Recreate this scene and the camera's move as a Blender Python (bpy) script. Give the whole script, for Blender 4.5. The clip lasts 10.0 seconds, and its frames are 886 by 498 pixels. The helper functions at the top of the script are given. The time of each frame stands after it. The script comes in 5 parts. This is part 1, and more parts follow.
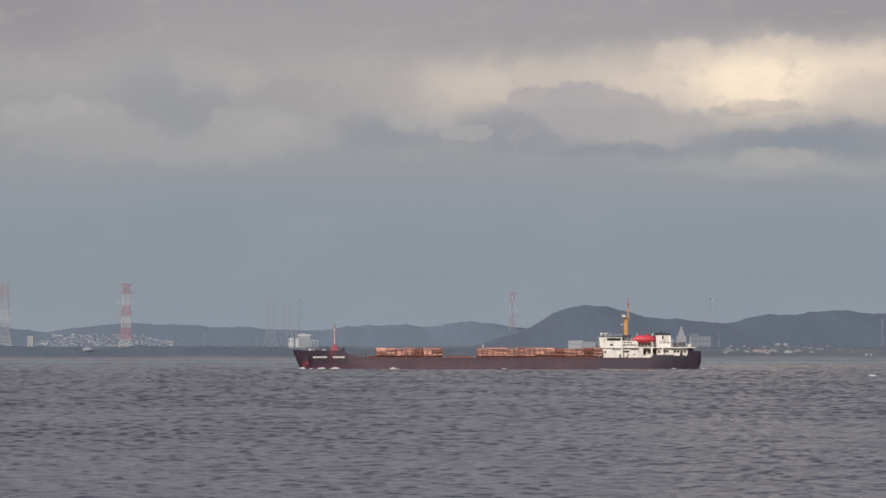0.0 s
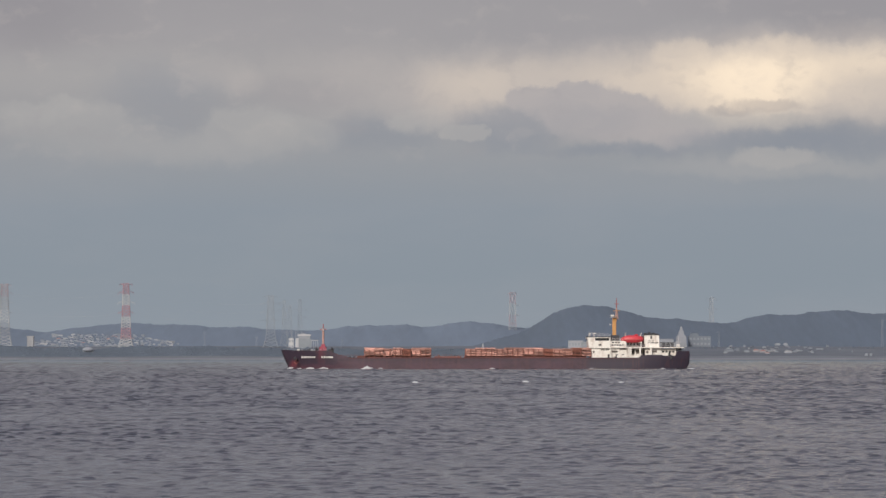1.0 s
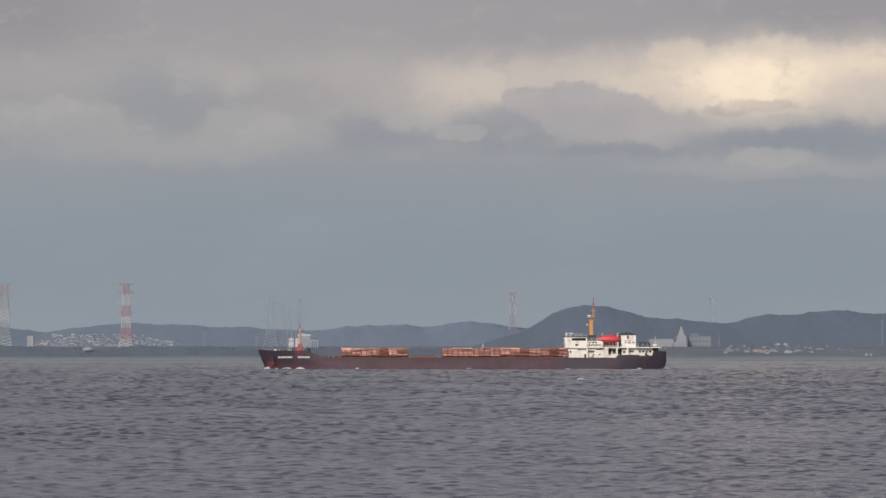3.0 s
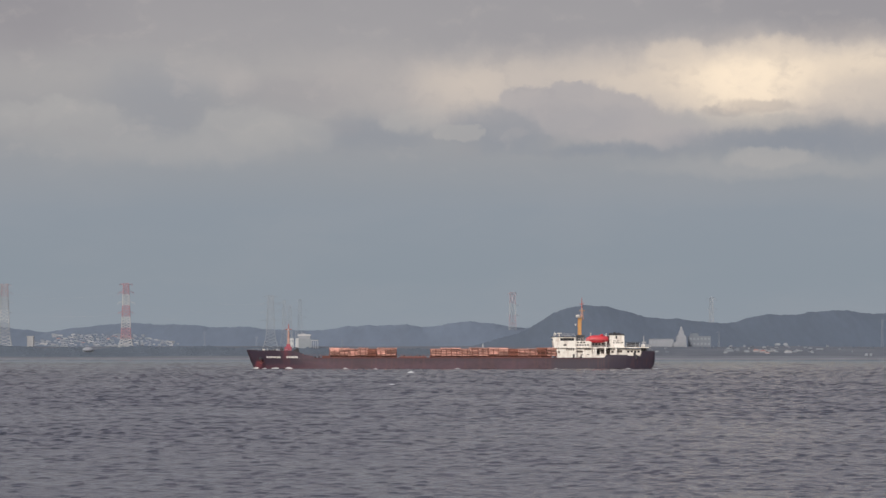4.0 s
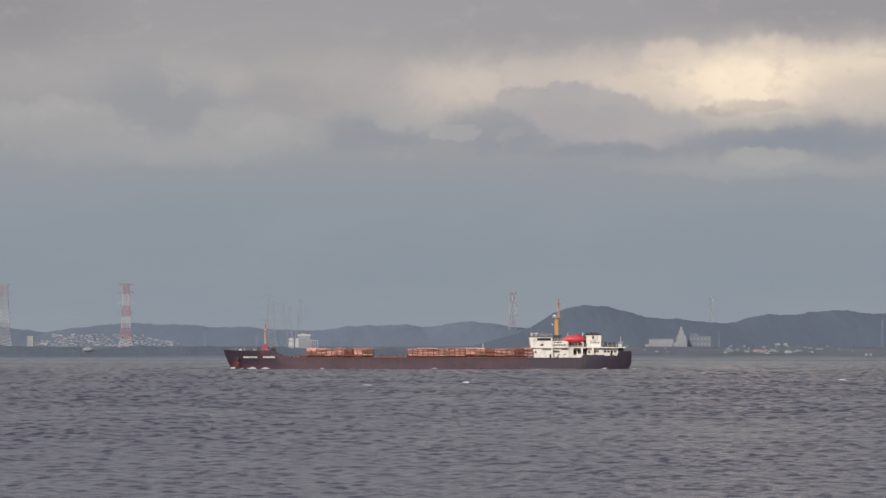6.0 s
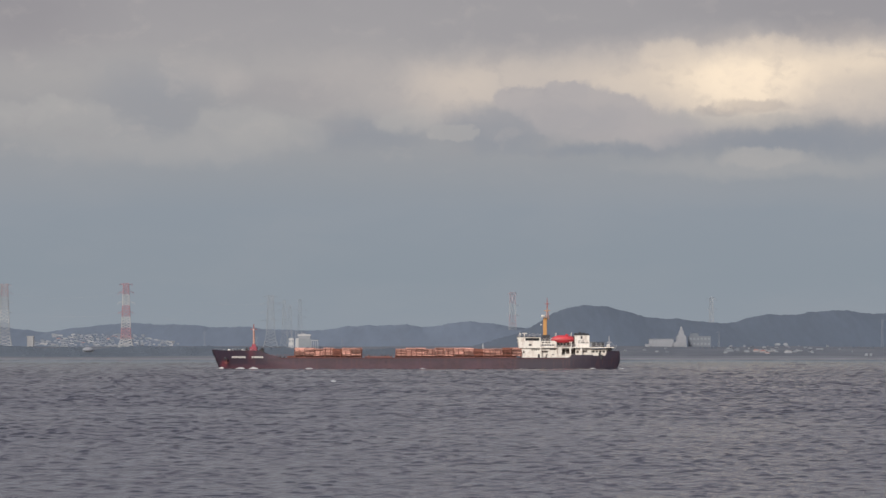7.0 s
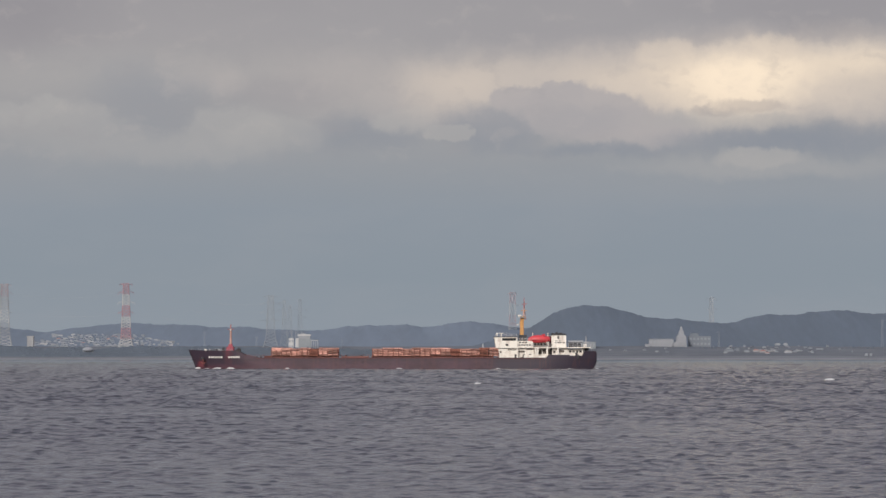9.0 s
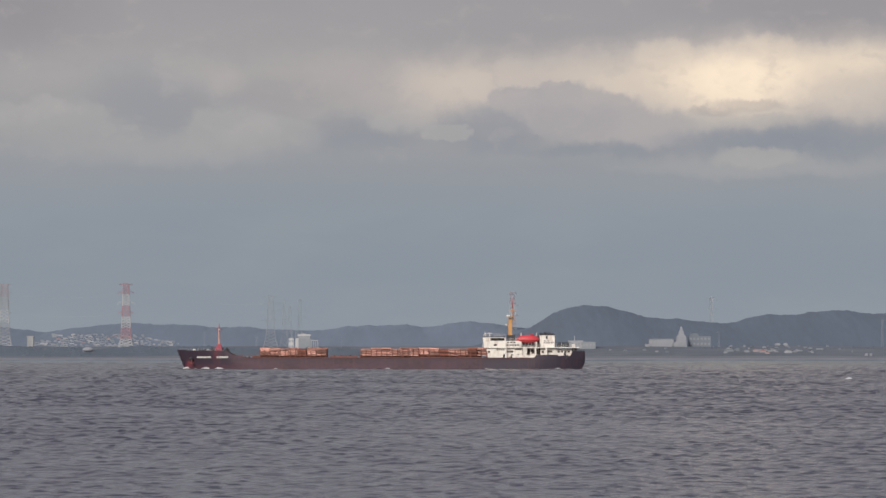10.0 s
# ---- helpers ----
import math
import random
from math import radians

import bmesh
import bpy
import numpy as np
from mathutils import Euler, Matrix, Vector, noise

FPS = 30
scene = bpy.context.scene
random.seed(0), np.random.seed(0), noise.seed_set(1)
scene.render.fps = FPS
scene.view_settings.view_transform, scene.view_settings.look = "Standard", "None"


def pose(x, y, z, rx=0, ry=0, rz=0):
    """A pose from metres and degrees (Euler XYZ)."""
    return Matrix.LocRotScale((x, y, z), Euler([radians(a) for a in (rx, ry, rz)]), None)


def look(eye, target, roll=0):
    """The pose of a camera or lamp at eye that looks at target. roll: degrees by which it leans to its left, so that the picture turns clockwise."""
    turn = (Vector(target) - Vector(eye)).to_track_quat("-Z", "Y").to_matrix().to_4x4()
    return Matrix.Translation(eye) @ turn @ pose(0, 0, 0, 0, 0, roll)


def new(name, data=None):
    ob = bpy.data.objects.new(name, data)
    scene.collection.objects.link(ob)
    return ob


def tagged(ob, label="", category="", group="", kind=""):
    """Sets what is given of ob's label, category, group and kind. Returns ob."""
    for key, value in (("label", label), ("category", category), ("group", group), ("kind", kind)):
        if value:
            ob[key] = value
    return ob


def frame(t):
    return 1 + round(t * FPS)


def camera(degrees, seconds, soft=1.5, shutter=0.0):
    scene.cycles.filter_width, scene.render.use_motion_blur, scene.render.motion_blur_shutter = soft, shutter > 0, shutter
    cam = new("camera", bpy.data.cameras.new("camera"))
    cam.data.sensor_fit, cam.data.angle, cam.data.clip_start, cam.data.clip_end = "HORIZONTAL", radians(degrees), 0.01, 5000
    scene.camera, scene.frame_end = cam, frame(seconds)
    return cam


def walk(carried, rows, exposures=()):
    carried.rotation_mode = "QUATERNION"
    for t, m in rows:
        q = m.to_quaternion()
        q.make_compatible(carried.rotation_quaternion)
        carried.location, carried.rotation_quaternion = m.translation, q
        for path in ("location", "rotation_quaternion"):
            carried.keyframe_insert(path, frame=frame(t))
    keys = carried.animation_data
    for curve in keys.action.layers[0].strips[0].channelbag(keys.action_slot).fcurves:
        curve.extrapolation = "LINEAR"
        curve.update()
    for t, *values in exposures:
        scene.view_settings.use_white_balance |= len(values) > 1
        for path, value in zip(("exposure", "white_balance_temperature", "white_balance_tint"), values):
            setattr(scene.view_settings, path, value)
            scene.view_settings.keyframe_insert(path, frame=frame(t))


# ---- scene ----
# Telephoto view over a sea channel: camera 4.2 m above the water, ship 1.3 km off, shore 4.3 km off.
F = 7182.0            # focal length in units in which the view is 1568 wide
EYE_Z = 4.16
cam = camera(2 * math.degrees(math.atan(784.0 / F)), 10.0, 1.5)
CAM = pose(0, 0, EYE_Z, 90 + math.degrees(math.atan(189.0 / F)), 0, 0)
walk(cam, [(0.0, CAM), (10.0, CAM)])

# ---- light ----
SUN_AZ, SUN_EL = radians(201), radians(24)      # low sun behind the viewer, a little to the left
sun_way = Vector((math.sin(SUN_AZ) * math.cos(SUN_EL), math.cos(SUN_AZ) * math.cos(SUN_EL), math.sin(SUN_EL)))
sun_data = bpy.data.lights.new("sun", "SUN")
sun_data.energy, sun_data.angle, sun_data.color = 3.1, radians(9.0), (1.0, 0.93, 0.84)
sun = new("sun", sun_data)
sun.matrix_world = look(sun_way * 100, (0, 0, 0))

world = bpy.data.worlds.new("overcast_sky")
scene.world = world
world.use_nodes = True


def build_world():
    nt = world.node_tree
    nt.nodes.clear()
    out = nt.nodes.new("ShaderNodeOutputWorld")
    sky = nt.nodes.new("ShaderNodeTexSky")
    sky.sky_type, sky.sun_disc, sky.sun_elevation, sky.sun_rotation = "NISHITA", False, SUN_EL, SUN_AZ
    sky.air_density, sky.dust_density = 1.2, 3.0
    bg = nt.nodes.new("ShaderNodeBackground")
    bg.inputs[1].default_value = 0.035
    tc = nt.nodes.new("ShaderNodeTexCoord")
    mp = nt.nodes.new("ShaderNodeMapping")
    mp.inputs["Scale"].default_value = (1.5, 1.5, 5.0)
    ns = nt.nodes.new("ShaderNodeTexNoise")
    ns.inputs["Scale"].default_value, ns.inputs["Detail"].default_value = 2.2, 6.0
    rp = nt.nodes.new("ShaderNodeValToRGB")
    rp.color_ramp.elements[0].position, rp.color_ramp.elements[0].color = 0.35, (0.246, 0.250, 0.310, 1)
    rp.color_ramp.elements[1].position, rp.color_ramp.elements[1].color = 0.7, (0.41, 0.406, 0.478, 1)
    bg2 = nt.nodes.new("ShaderNodeBackground")
    bg2.inputs[1].default_value = 0.85
    add = nt.nodes.new("ShaderNodeAddShader")
    L = nt.links.new
    L(sky.outputs[0], bg.inputs[0])
    L(tc.outputs["Generated"], mp.inputs["Vector"])
    L(mp.outputs[0], ns.inputs["Vector"])
    L(ns.outputs[0], rp.inputs[0])
    L(rp.outputs[0], bg2.inputs[0])
    L(bg.outputs[0], add.inputs[0])
    L(bg2.outputs[0], add.inputs[1])
    L(add.outputs[0], out.inputs[0])


build_world()


# ---- materials ----
def mat(name, color, rough=0.7, metal=0.0, vary=0.25, scale=0.5, dirt=None, dirt_amount=0.0, bump=0.0, stretch=(1, 1, 1)):
    """Painted or natural surface: base colour with variation at two sizes, stains of another colour and fine relief."""
    m = bpy.data.materials.new(name)
    m.use_nodes = True
    nt = m.node_tree
    L = nt.links.new
    p = nt.nodes["Principled BSDF"]
    p.inputs["Roughness"].default_value, p.inputs["Metallic"].default_value = rough, metal
    tc = nt.nodes.new("ShaderNodeTexCoord")
    mp = nt.nodes.new("ShaderNodeMapping")
    mp.inputs["Scale"].default_value = stretch
    L(tc.outputs["Object"], mp.inputs["Vector"])
    n1 = nt.nodes.new("ShaderNodeTexNoise")
    n1.inputs["Scale"].default_value, n1.inputs["Detail"].default_value = scale, 8.0
    n2 = nt.nodes.new("ShaderNodeTexNoise")
    n2.inputs["Scale"].default_value, n2.inputs["Detail"].default_value = scale * 7.3, 4.0
    L(mp.outputs[0], n1.inputs["Vector"])
    L(mp.outputs[0], n2.inputs["Vector"])
    mx = nt.nodes.new("ShaderNodeMath")
    mx.operation = "MULTIPLY_ADD"
    mx.inputs[1].default_value = 0.4
    L(n2.outputs[0], mx.inputs[0])
    sc = nt.nodes.new("ShaderNodeMath")
    sc.operation = "MULTIPLY"
    sc.inputs[1].default_value = 0.6
    L(n1.outputs[0], sc.inputs[0])
    L(sc.outputs[0], mx.inputs[2])
    rp = nt.nodes.new("ShaderNodeValToRGB")
    e = rp.color_ramp.elements
    e[0].position, e[1].position = 0.34, 0.66
    e[0].color = (*[c * (1 - vary) for c in color], 1)
    e[1].color = (*[min(1, c * (1 + vary)) for c in color], 1)
    L(mx.outputs[0], rp.inputs[0])
    last = rp.outputs[0]
    if dirt:
        n3 = nt.nodes.new("ShaderNodeTexNoise")
        n3.inputs["Scale"].default_value, n3.inputs["Detail"].default_value = scale * 2.1, 9.0
        n3.inputs["Roughness"].default_value = 0.65
        L(mp.outputs[0], n3.inputs["Vector"])
        r3 = nt.nodes.new("ShaderNodeMapRange")
        r3.inputs[1].default_value, r3.inputs[2].default_value = 0.62 - 0.25 * dirt_amount, 0.72
        r3.inputs[4].default_value = min(1.0, dirt_amount * 1.6)
        L(n3.outputs[0], r3.inputs[0])
        mm = nt.nodes.new("ShaderNodeMix")
        mm.data_type = "RGBA"
        L(r3.outputs[0], mm.inputs[0])
        L(last, mm.inputs[6])
        mm.inputs[7].default_value = (*dirt, 1)
        last = mm.outputs[2]
    L(last, p.inputs["Base Color"])
    if bump:
        b = nt.nodes.new("ShaderNodeBump")
        b.inputs["Strength"].default_value, b.inputs["Distance"].default_value = 0.6, bump
        L(mx.outputs[0], b.inputs["Height"])
        L(b.outputs[0], p.inputs["Normal"])
    return m


RUST = (0.115, 0.046, 0.042)
HULL_RED = mat("hull_oxide_red", (0.085, 0.030, 0.032), 0.6, 0, 0.3, 0.12, RUST, 0.5, 0.02, (1, 1, 2.5))
WHITE = mat("weathered_white_paint", (0.69, 0.665, 0.63), 0.5, 0, 0.10, 0.5, (0.36, 0.28, 0.24), 0.55, 0.01, (1, 1, 0.35))
# Near-black of deck gear, also laid as shadow under the bridge
DARK = mat("dark_gear_and_shadow", (0.035, 0.035, 0.042), 0.7, 0, 0.3, 0.8, RUST, 0.2)
DECK = mat("red_brown_deck", (0.20, 0.075, 0.06), 0.8, 0, 0.25, 0.4, (0.08, 0.04, 0.035), 0.4, 0.01)
# Brown for small deck gear; on the deckhouse openings it stands in for shade
DIM_PAINT_AND_SHADE = mat("dark_brown_paint_and_shade", (0.10, 0.085, 0.08), 0.8, 0, 0.3, 0.8, RUST, 0.3)
YELLOW = mat("ochre_yellow_paint", (0.46, 0.240, 0.080), 0.5, 0, 0.12, 0.6, RUST, 0.25)
ORANGE = mat("faded_red_orange_paint", (0.31, 0.088, 0.085), 0.55, 0, 0.15, 0.6, RUST, 0.3)
PALE_PINK = mat("pale_pinkish_paint", (0.40, 0.245, 0.215), 0.6, 0, 0.15, 0.6, RUST, 0.3)
MAROON = mat("dark_maroon_paint", (0.095, 0.032, 0.042), 0.6, 0, 0.25, 0.8, RUST, 0.3)
CRIMSON = mat("crimson_paint", (0.27, 0.045, 0.075), 0.55, 0, 0.15, 0.6, RUST, 0.25)
RED = mat("lifeboat_red", (0.53, 0.045, 0.060), 0.45, 0, 0.18, 0.9, (0.30, 0.04, 0.05), 0.35)
GLASS = mat("dark_window_glass", (0.012, 0.014, 0.018), 0.08, 0, 0.1, 0.5)
GREY = mat("grey_steel_paint", (0.33, 0.34, 0.36), 0.5, 0.2, 0.15, 0.7, RUST, 0.2)
WOOD = mat("peeled_softwood_logs", (0.52, 0.285, 0.242), 0.85, 0, 0.4, 0.9, (0.24, 0.11, 0.09), 0.5, 0.02, (0.35, 1.2, 1.2))
BARK = mat("dark_bark_logs", (0.25, 0.10, 0.075), 0.9, 0, 0.3, 0.9, (0.10, 0.05, 0.04), 0.4, 0.03)
LETTER = mat("white_lettering", (0.66, 0.64, 0.63), 0.6, 0, 0.1, 1.0)
FOAM = mat("sea_foam", (0.50, 0.51, 0.53), 0.95, 0, 0.1, 2.0, None, 0, 0.05)
# Distance haze is mixed into both hill colours, the farther one paler
HILL_NEAR_HAZED = mat("hazed_wooded_hill", (0.103, 0.134, 0.182), 1.0, 0, 0.10, 0.02, (0.094, 0.121, 0.162), 0.5, 0.0, (1, 0.08, 0.5))
HILL_FAR_HAZED = mat("paler_hazed_wooded_hill", (0.148, 0.187, 0.250), 1.0, 0, 0.08, 0.016, (0.128, 0.158, 0.205), 0.4, 0.0, (1, 0.08, 0.5))
# Coast tones carry blue-grey haze in the colour itself, sand included
WOODS = mat("hazed_shore_woodland", (0.088, 0.110, 0.142), 1.0, 0, 0.12, 0.06)
SHORE = mat("hazed_grassy_shore", (0.112, 0.127, 0.156), 1.0, 0, 0.16, 0.03, (0.150, 0.164, 0.188), 0.5, 0.0, (0.35, 1, 1))
FLAT = mat("hazed_tidal_flat", (0.150, 0.166, 0.192), 0.9, 0, 0.12, 0.02, (0.175, 0.185, 0.205), 0.4, 0.0, (0.3, 1, 1))
SAND = mat("hazed_beach_sand", (0.225, 0.230, 0.255), 0.95, 0, 0.15, 0.03)
# Buildings are paled towards the haze colour, so walls, roofs and windows contrast little
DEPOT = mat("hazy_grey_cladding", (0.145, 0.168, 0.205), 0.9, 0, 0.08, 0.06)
FAR_WHITE = mat("hazed_pale_concrete", (0.29, 0.305, 0.335), 0.9, 0, 0.10, 0.06)
HALL_PALE = mat("hazed_hall_wall", (0.235, 0.250, 0.285), 0.9, 0, 0.1, 0.06)
HOUSE_HAZED = mat("hazed_render", (0.225, 0.245, 0.28), 0.9, 0, 0.1, 0.06)
FAR_GREY = mat("hazed_grey_concrete", (0.21, 0.235, 0.265), 0.9, 0, 0.10, 0.06)
FAR_TAN = mat("hazed_tan_render", (0.285, 0.288, 0.305), 0.9, 0, 0.10, 0.06)
ROOF_GREY = mat("hazed_grey_tile_roof", (0.20, 0.22, 0.255), 0.9, 0, 0.1, 0.1)
ROOF_RED = mat("hazed_red_tile_roof", (0.30, 0.18, 0.175), 0.9, 0, 0.2, 0.1)
# Pylon paint and steel colours are lightened towards the haze
PYLON_RED = mat("hazed_pylon_red", (0.34, 0.205, 0.238), 0.8, 0, 0.1, 0.1)
PYLON_WHITE = mat("hazed_pylon_white", (0.40, 0.41, 0.43), 0.8, 0, 0.1, 0.1)
FAINT = mat("pylon_hazy_steel", (0.26, 0.285, 0.315), 0.8, 0, 0.1, 0.1)
PYLON_GREY = mat("hazed_pylon_steel", (0.28, 0.29, 0.31), 0.8, 0, 0.1, 0.1)
HAZED_RED = mat("haze_paled_red_pylon_paint", (0.29, 0.205, 0.23), 0.8, 0, 0.1, 0.1)
HAZE_PALE_RED = mat("haze_thinned_red_pylon_paint", (0.31, 0.255, 0.275), 0.8, 0, 0.1, 0.1)
HAZED_WHITE = mat("haze_paled_white_pylon_paint", (0.30, 0.315, 0.335), 0.8, 0, 0.1, 0.1)
# Brighter wall and window tones, with haze mixed in as well
FAR_BRIGHT = mat("hazed_white_concrete", (0.41, 0.42, 0.44), 0.9, 0, 0.1, 0.06)
FAR_WINDOW = mat("hazed_window_glass", (0.22, 0.24, 0.275), 0.5, 0, 0.1, 0.3)


def hull_material():
    """Oxide-red topsides with rust, near-black round the bow and the stern, a worn lighter strake above the water."""
    m = mat("hull_paint", (0.050, 0.026, 0.043), 0.55, 0, 0.35, 0.10, (0.074, 0.033, 0.047), 0.45, 0.02, (1, 1, 2.2))
    nt = m.node_tree
    L = nt.links.new
    p = nt.nodes["Principled BSDF"]
    old = p.inputs["Base Color"].links[0].from_socket
    tc = nt.nodes.new("ShaderNodeTexCoord")
    sp = nt.nodes.new("ShaderNodeSeparateXYZ")
    L(tc.outputs["Object"], sp.inputs[0])
    ns = nt.nodes.new("ShaderNodeTexNoise")
    ns.inputs["Scale"].default_value, ns.inputs["Detail"].default_value = 0.35, 8.0
    L(tc.outputs["Object"], ns.inputs["Vector"])

    def mathn(op, a, b, c=None):
        n = nt.nodes.new("ShaderNodeMath")
        n.operation = op
        for i, v in enumerate((a, b) if c is None else (a, b, c)):
            if hasattr(v, "is_output"):
                L(v, n.inputs[i])
            else:
                n.inputs[i].default_value = v
        return n.outputs[0]

    def ramp(v, a, b):
        n = nt.nodes.new("ShaderNodeMapRange")
        n.inputs[1].default_value, n.inputs[2].default_value = a, b
        L(v, n.inputs[0])
        return n.outputs[0]

    wob = mathn("MULTIPLY_ADD", ns.outputs[0], 3.0, -1.5)
    xw = mathn("ADD", sp.outputs[0], wob)
    bow = mathn("MULTIPLY", ramp(xw, 20.0, 16.5), ramp(mathn("ADD", sp.outputs[2], mathn("MULTIPLY", wob, 0.45)), 0.9, 2.0))
    aft = ramp(xw, 97.0, 100.0)
    dark = mathn("MAXIMUM", mathn("MULTIPLY", bow, 0.72), mathn("MULTIPLY", aft, 0.93))
    mm = nt.nodes.new("ShaderNodeMix")
    mm.data_type = "RGBA"
    L(dark, mm.inputs[0])
    L(old, mm.inputs[6])
    mm.inputs[7].default_value = (0.033, 0.027, 0.045, 1)
    # worn strakes: a dark band under the deck edge, rust streaks running down, a red waterline worn in patches
    st = nt.nodes.new("ShaderNodeMapping")
    st.inputs["Scale"].default_value = (1.4, 1, 0.12)
    L(tc.outputs["Object"], st.inputs["Vector"])
    sn = nt.nodes.new("ShaderNodeTexNoise")
    sn.inputs["Scale"].default_value, sn.inputs["Detail"].default_value = 1.0, 6.0
    L(st.outputs[0], sn.inputs["Vector"])
    zw = mathn("ADD", sp.outputs[2], mathn("MULTIPLY", wob, 0.18))
    band = mathn("MULTIPLY", mathn("MULTIPLY", ramp(zw, 2.3, 2.5), ramp(zw, 3.4, 3.2)), ramp(ns.outputs[0], 0.25, 0.6))
    foot = mathn("MULTIPLY", mathn("MULTIPLY", ramp(zw, 1.6, 0.4), ramp(xw, 100.0, 90.0)), ramp(ns.outputs[0], 0.3, 0.7))
    primer = mathn("MULTIPLY", mathn("MULTIPLY", ramp(xw, 2.9, 3.9), ramp(xw, 5.9, 4.9)), mathn("MULTIPLY", ramp(zw, 0.3, 1.0), ramp(zw, 3.2, 2.5)))
    under_mast = mathn("MULTIPLY", mathn("MULTIPLY", ramp(xw, 11.4, 12.6), ramp(xw, 14.6, 13.4)), ramp(zw, 1.2, 3.8))
    last = mm.outputs[2]
    for fac, colour in ((mathn("MULTIPLY", primer, 0.6), (0.20, 0.040, 0.052)), (mathn("MULTIPLY", under_mast, 0.4), (0.18, 0.036, 0.052)), (mathn("MULTIPLY", band, 0.6), (0.034, 0.024, 0.036)), (mathn("MULTIPLY", ramp(sn.outputs[0], 0.52, 0.75), 0.4), (0.100, 0.042, 0.044)),
                        (mathn("MULTIPLY", foot, 0.25), (0.110, 0.034, 0.050))):
        m2 = nt.nodes.new("ShaderNodeMix")
        m2.data_type = "RGBA"
        L(fac, m2.inputs[0])
        L(last, m2.inputs[6])
        m2.inputs[7].default_value = (*colour, 1)
        last = m2.outputs[2]
    L(last, p.inputs["Base Color"])
    return m


def per_log(m):
    """Each log a little lighter or darker than its neighbours."""
    nt = m.node_tree
    p = nt.nodes["Principled BSDF"]
    old = p.inputs["Base Color"].links[0].from_socket
    geo = nt.nodes.new("ShaderNodeNewGeometry")
    mr = nt.nodes.new("ShaderNodeMapRange")
    mr.inputs[3].default_value, mr.inputs[4].default_value = 0.30, 1.45
    mm = nt.nodes.new("ShaderNodeVectorMath")
    mm.operation = "SCALE"
    info = nt.nodes.new("ShaderNodeObjectInfo")
    both = nt.nodes.new("ShaderNodeMath")
    both.operation = "ADD"
    turn = nt.nodes.new("ShaderNodeMath")
    turn.operation = "FRACT"
    nt.links.new(geo.outputs["Random Per Island"], both.inputs[0])
    nt.links.new(info.outputs["Random"], both.inputs[1])
    nt.links.new(both.outputs[0], turn.inputs[0])
    nt.links.new(turn.outputs[0], mr.inputs[0])
    nt.links.new(old, mm.inputs[0])
    nt.links.new(mr.outputs[0], mm.inputs["Scale"])
    nt.links.new(mm.outputs[0], p.inputs["Base Color"])


per_log(WOOD)
per_log(BARK)
HULL = hull_material()


def water_material():
    m = bpy.data.materials.new("grey_sea_water")
    m.use_nodes = True
    nt = m.node_tree
    L = nt.links.new
    p = nt.nodes["Principled BSDF"]
    p.inputs["Base Color"].default_value = (0.019, 0.018, 0.028, 1)
    p.inputs["Roughness"].default_value, p.inputs["IOR"].default_value = 0.14, 1.333
    tc = nt.nodes.new("ShaderNodeTexCoord")
    heights = None
    for sx, sy, scale, amp in ((1, 0.2, 0.10, 1.1), (1, 0.25, 0.45, 0.22), (1, 0.3, 1.8, 0.12), (1, 0.5, 6.0, 0.04)):
        mp = nt.nodes.new("ShaderNodeMapping")
        mp.inputs["Scale"].default_value = (sx, sy, 1)
        ns = nt.nodes.new("ShaderNodeTexNoise")
        ns.inputs["Scale"].default_value, ns.inputs["Detail"].default_value = scale, 3.0
        ml = nt.nodes.new("ShaderNodeMath")
        ml.operation = "MULTIPLY_ADD"
        ml.inputs[1].default_value = amp
        L(tc.outputs["Object"], mp.inputs["Vector"])
        L(mp.outputs[0], ns.inputs["Vector"])
        L(ns.outputs[0], ml.inputs[0])
        if heights:
            L(heights, ml.inputs[2])
        else:
            ml.inputs[2].default_value = 0
        heights = ml.outputs[0]
    b = nt.nodes.new("ShaderNodeBump")
    b.inputs["Strength"].default_value, b.inputs["Distance"].default_value = 1.0, 1.0
    L(heights, b.inputs["Height"])
    L(b.outputs[0], p.inputs["Normal"])
    return m


WATER = water_material()


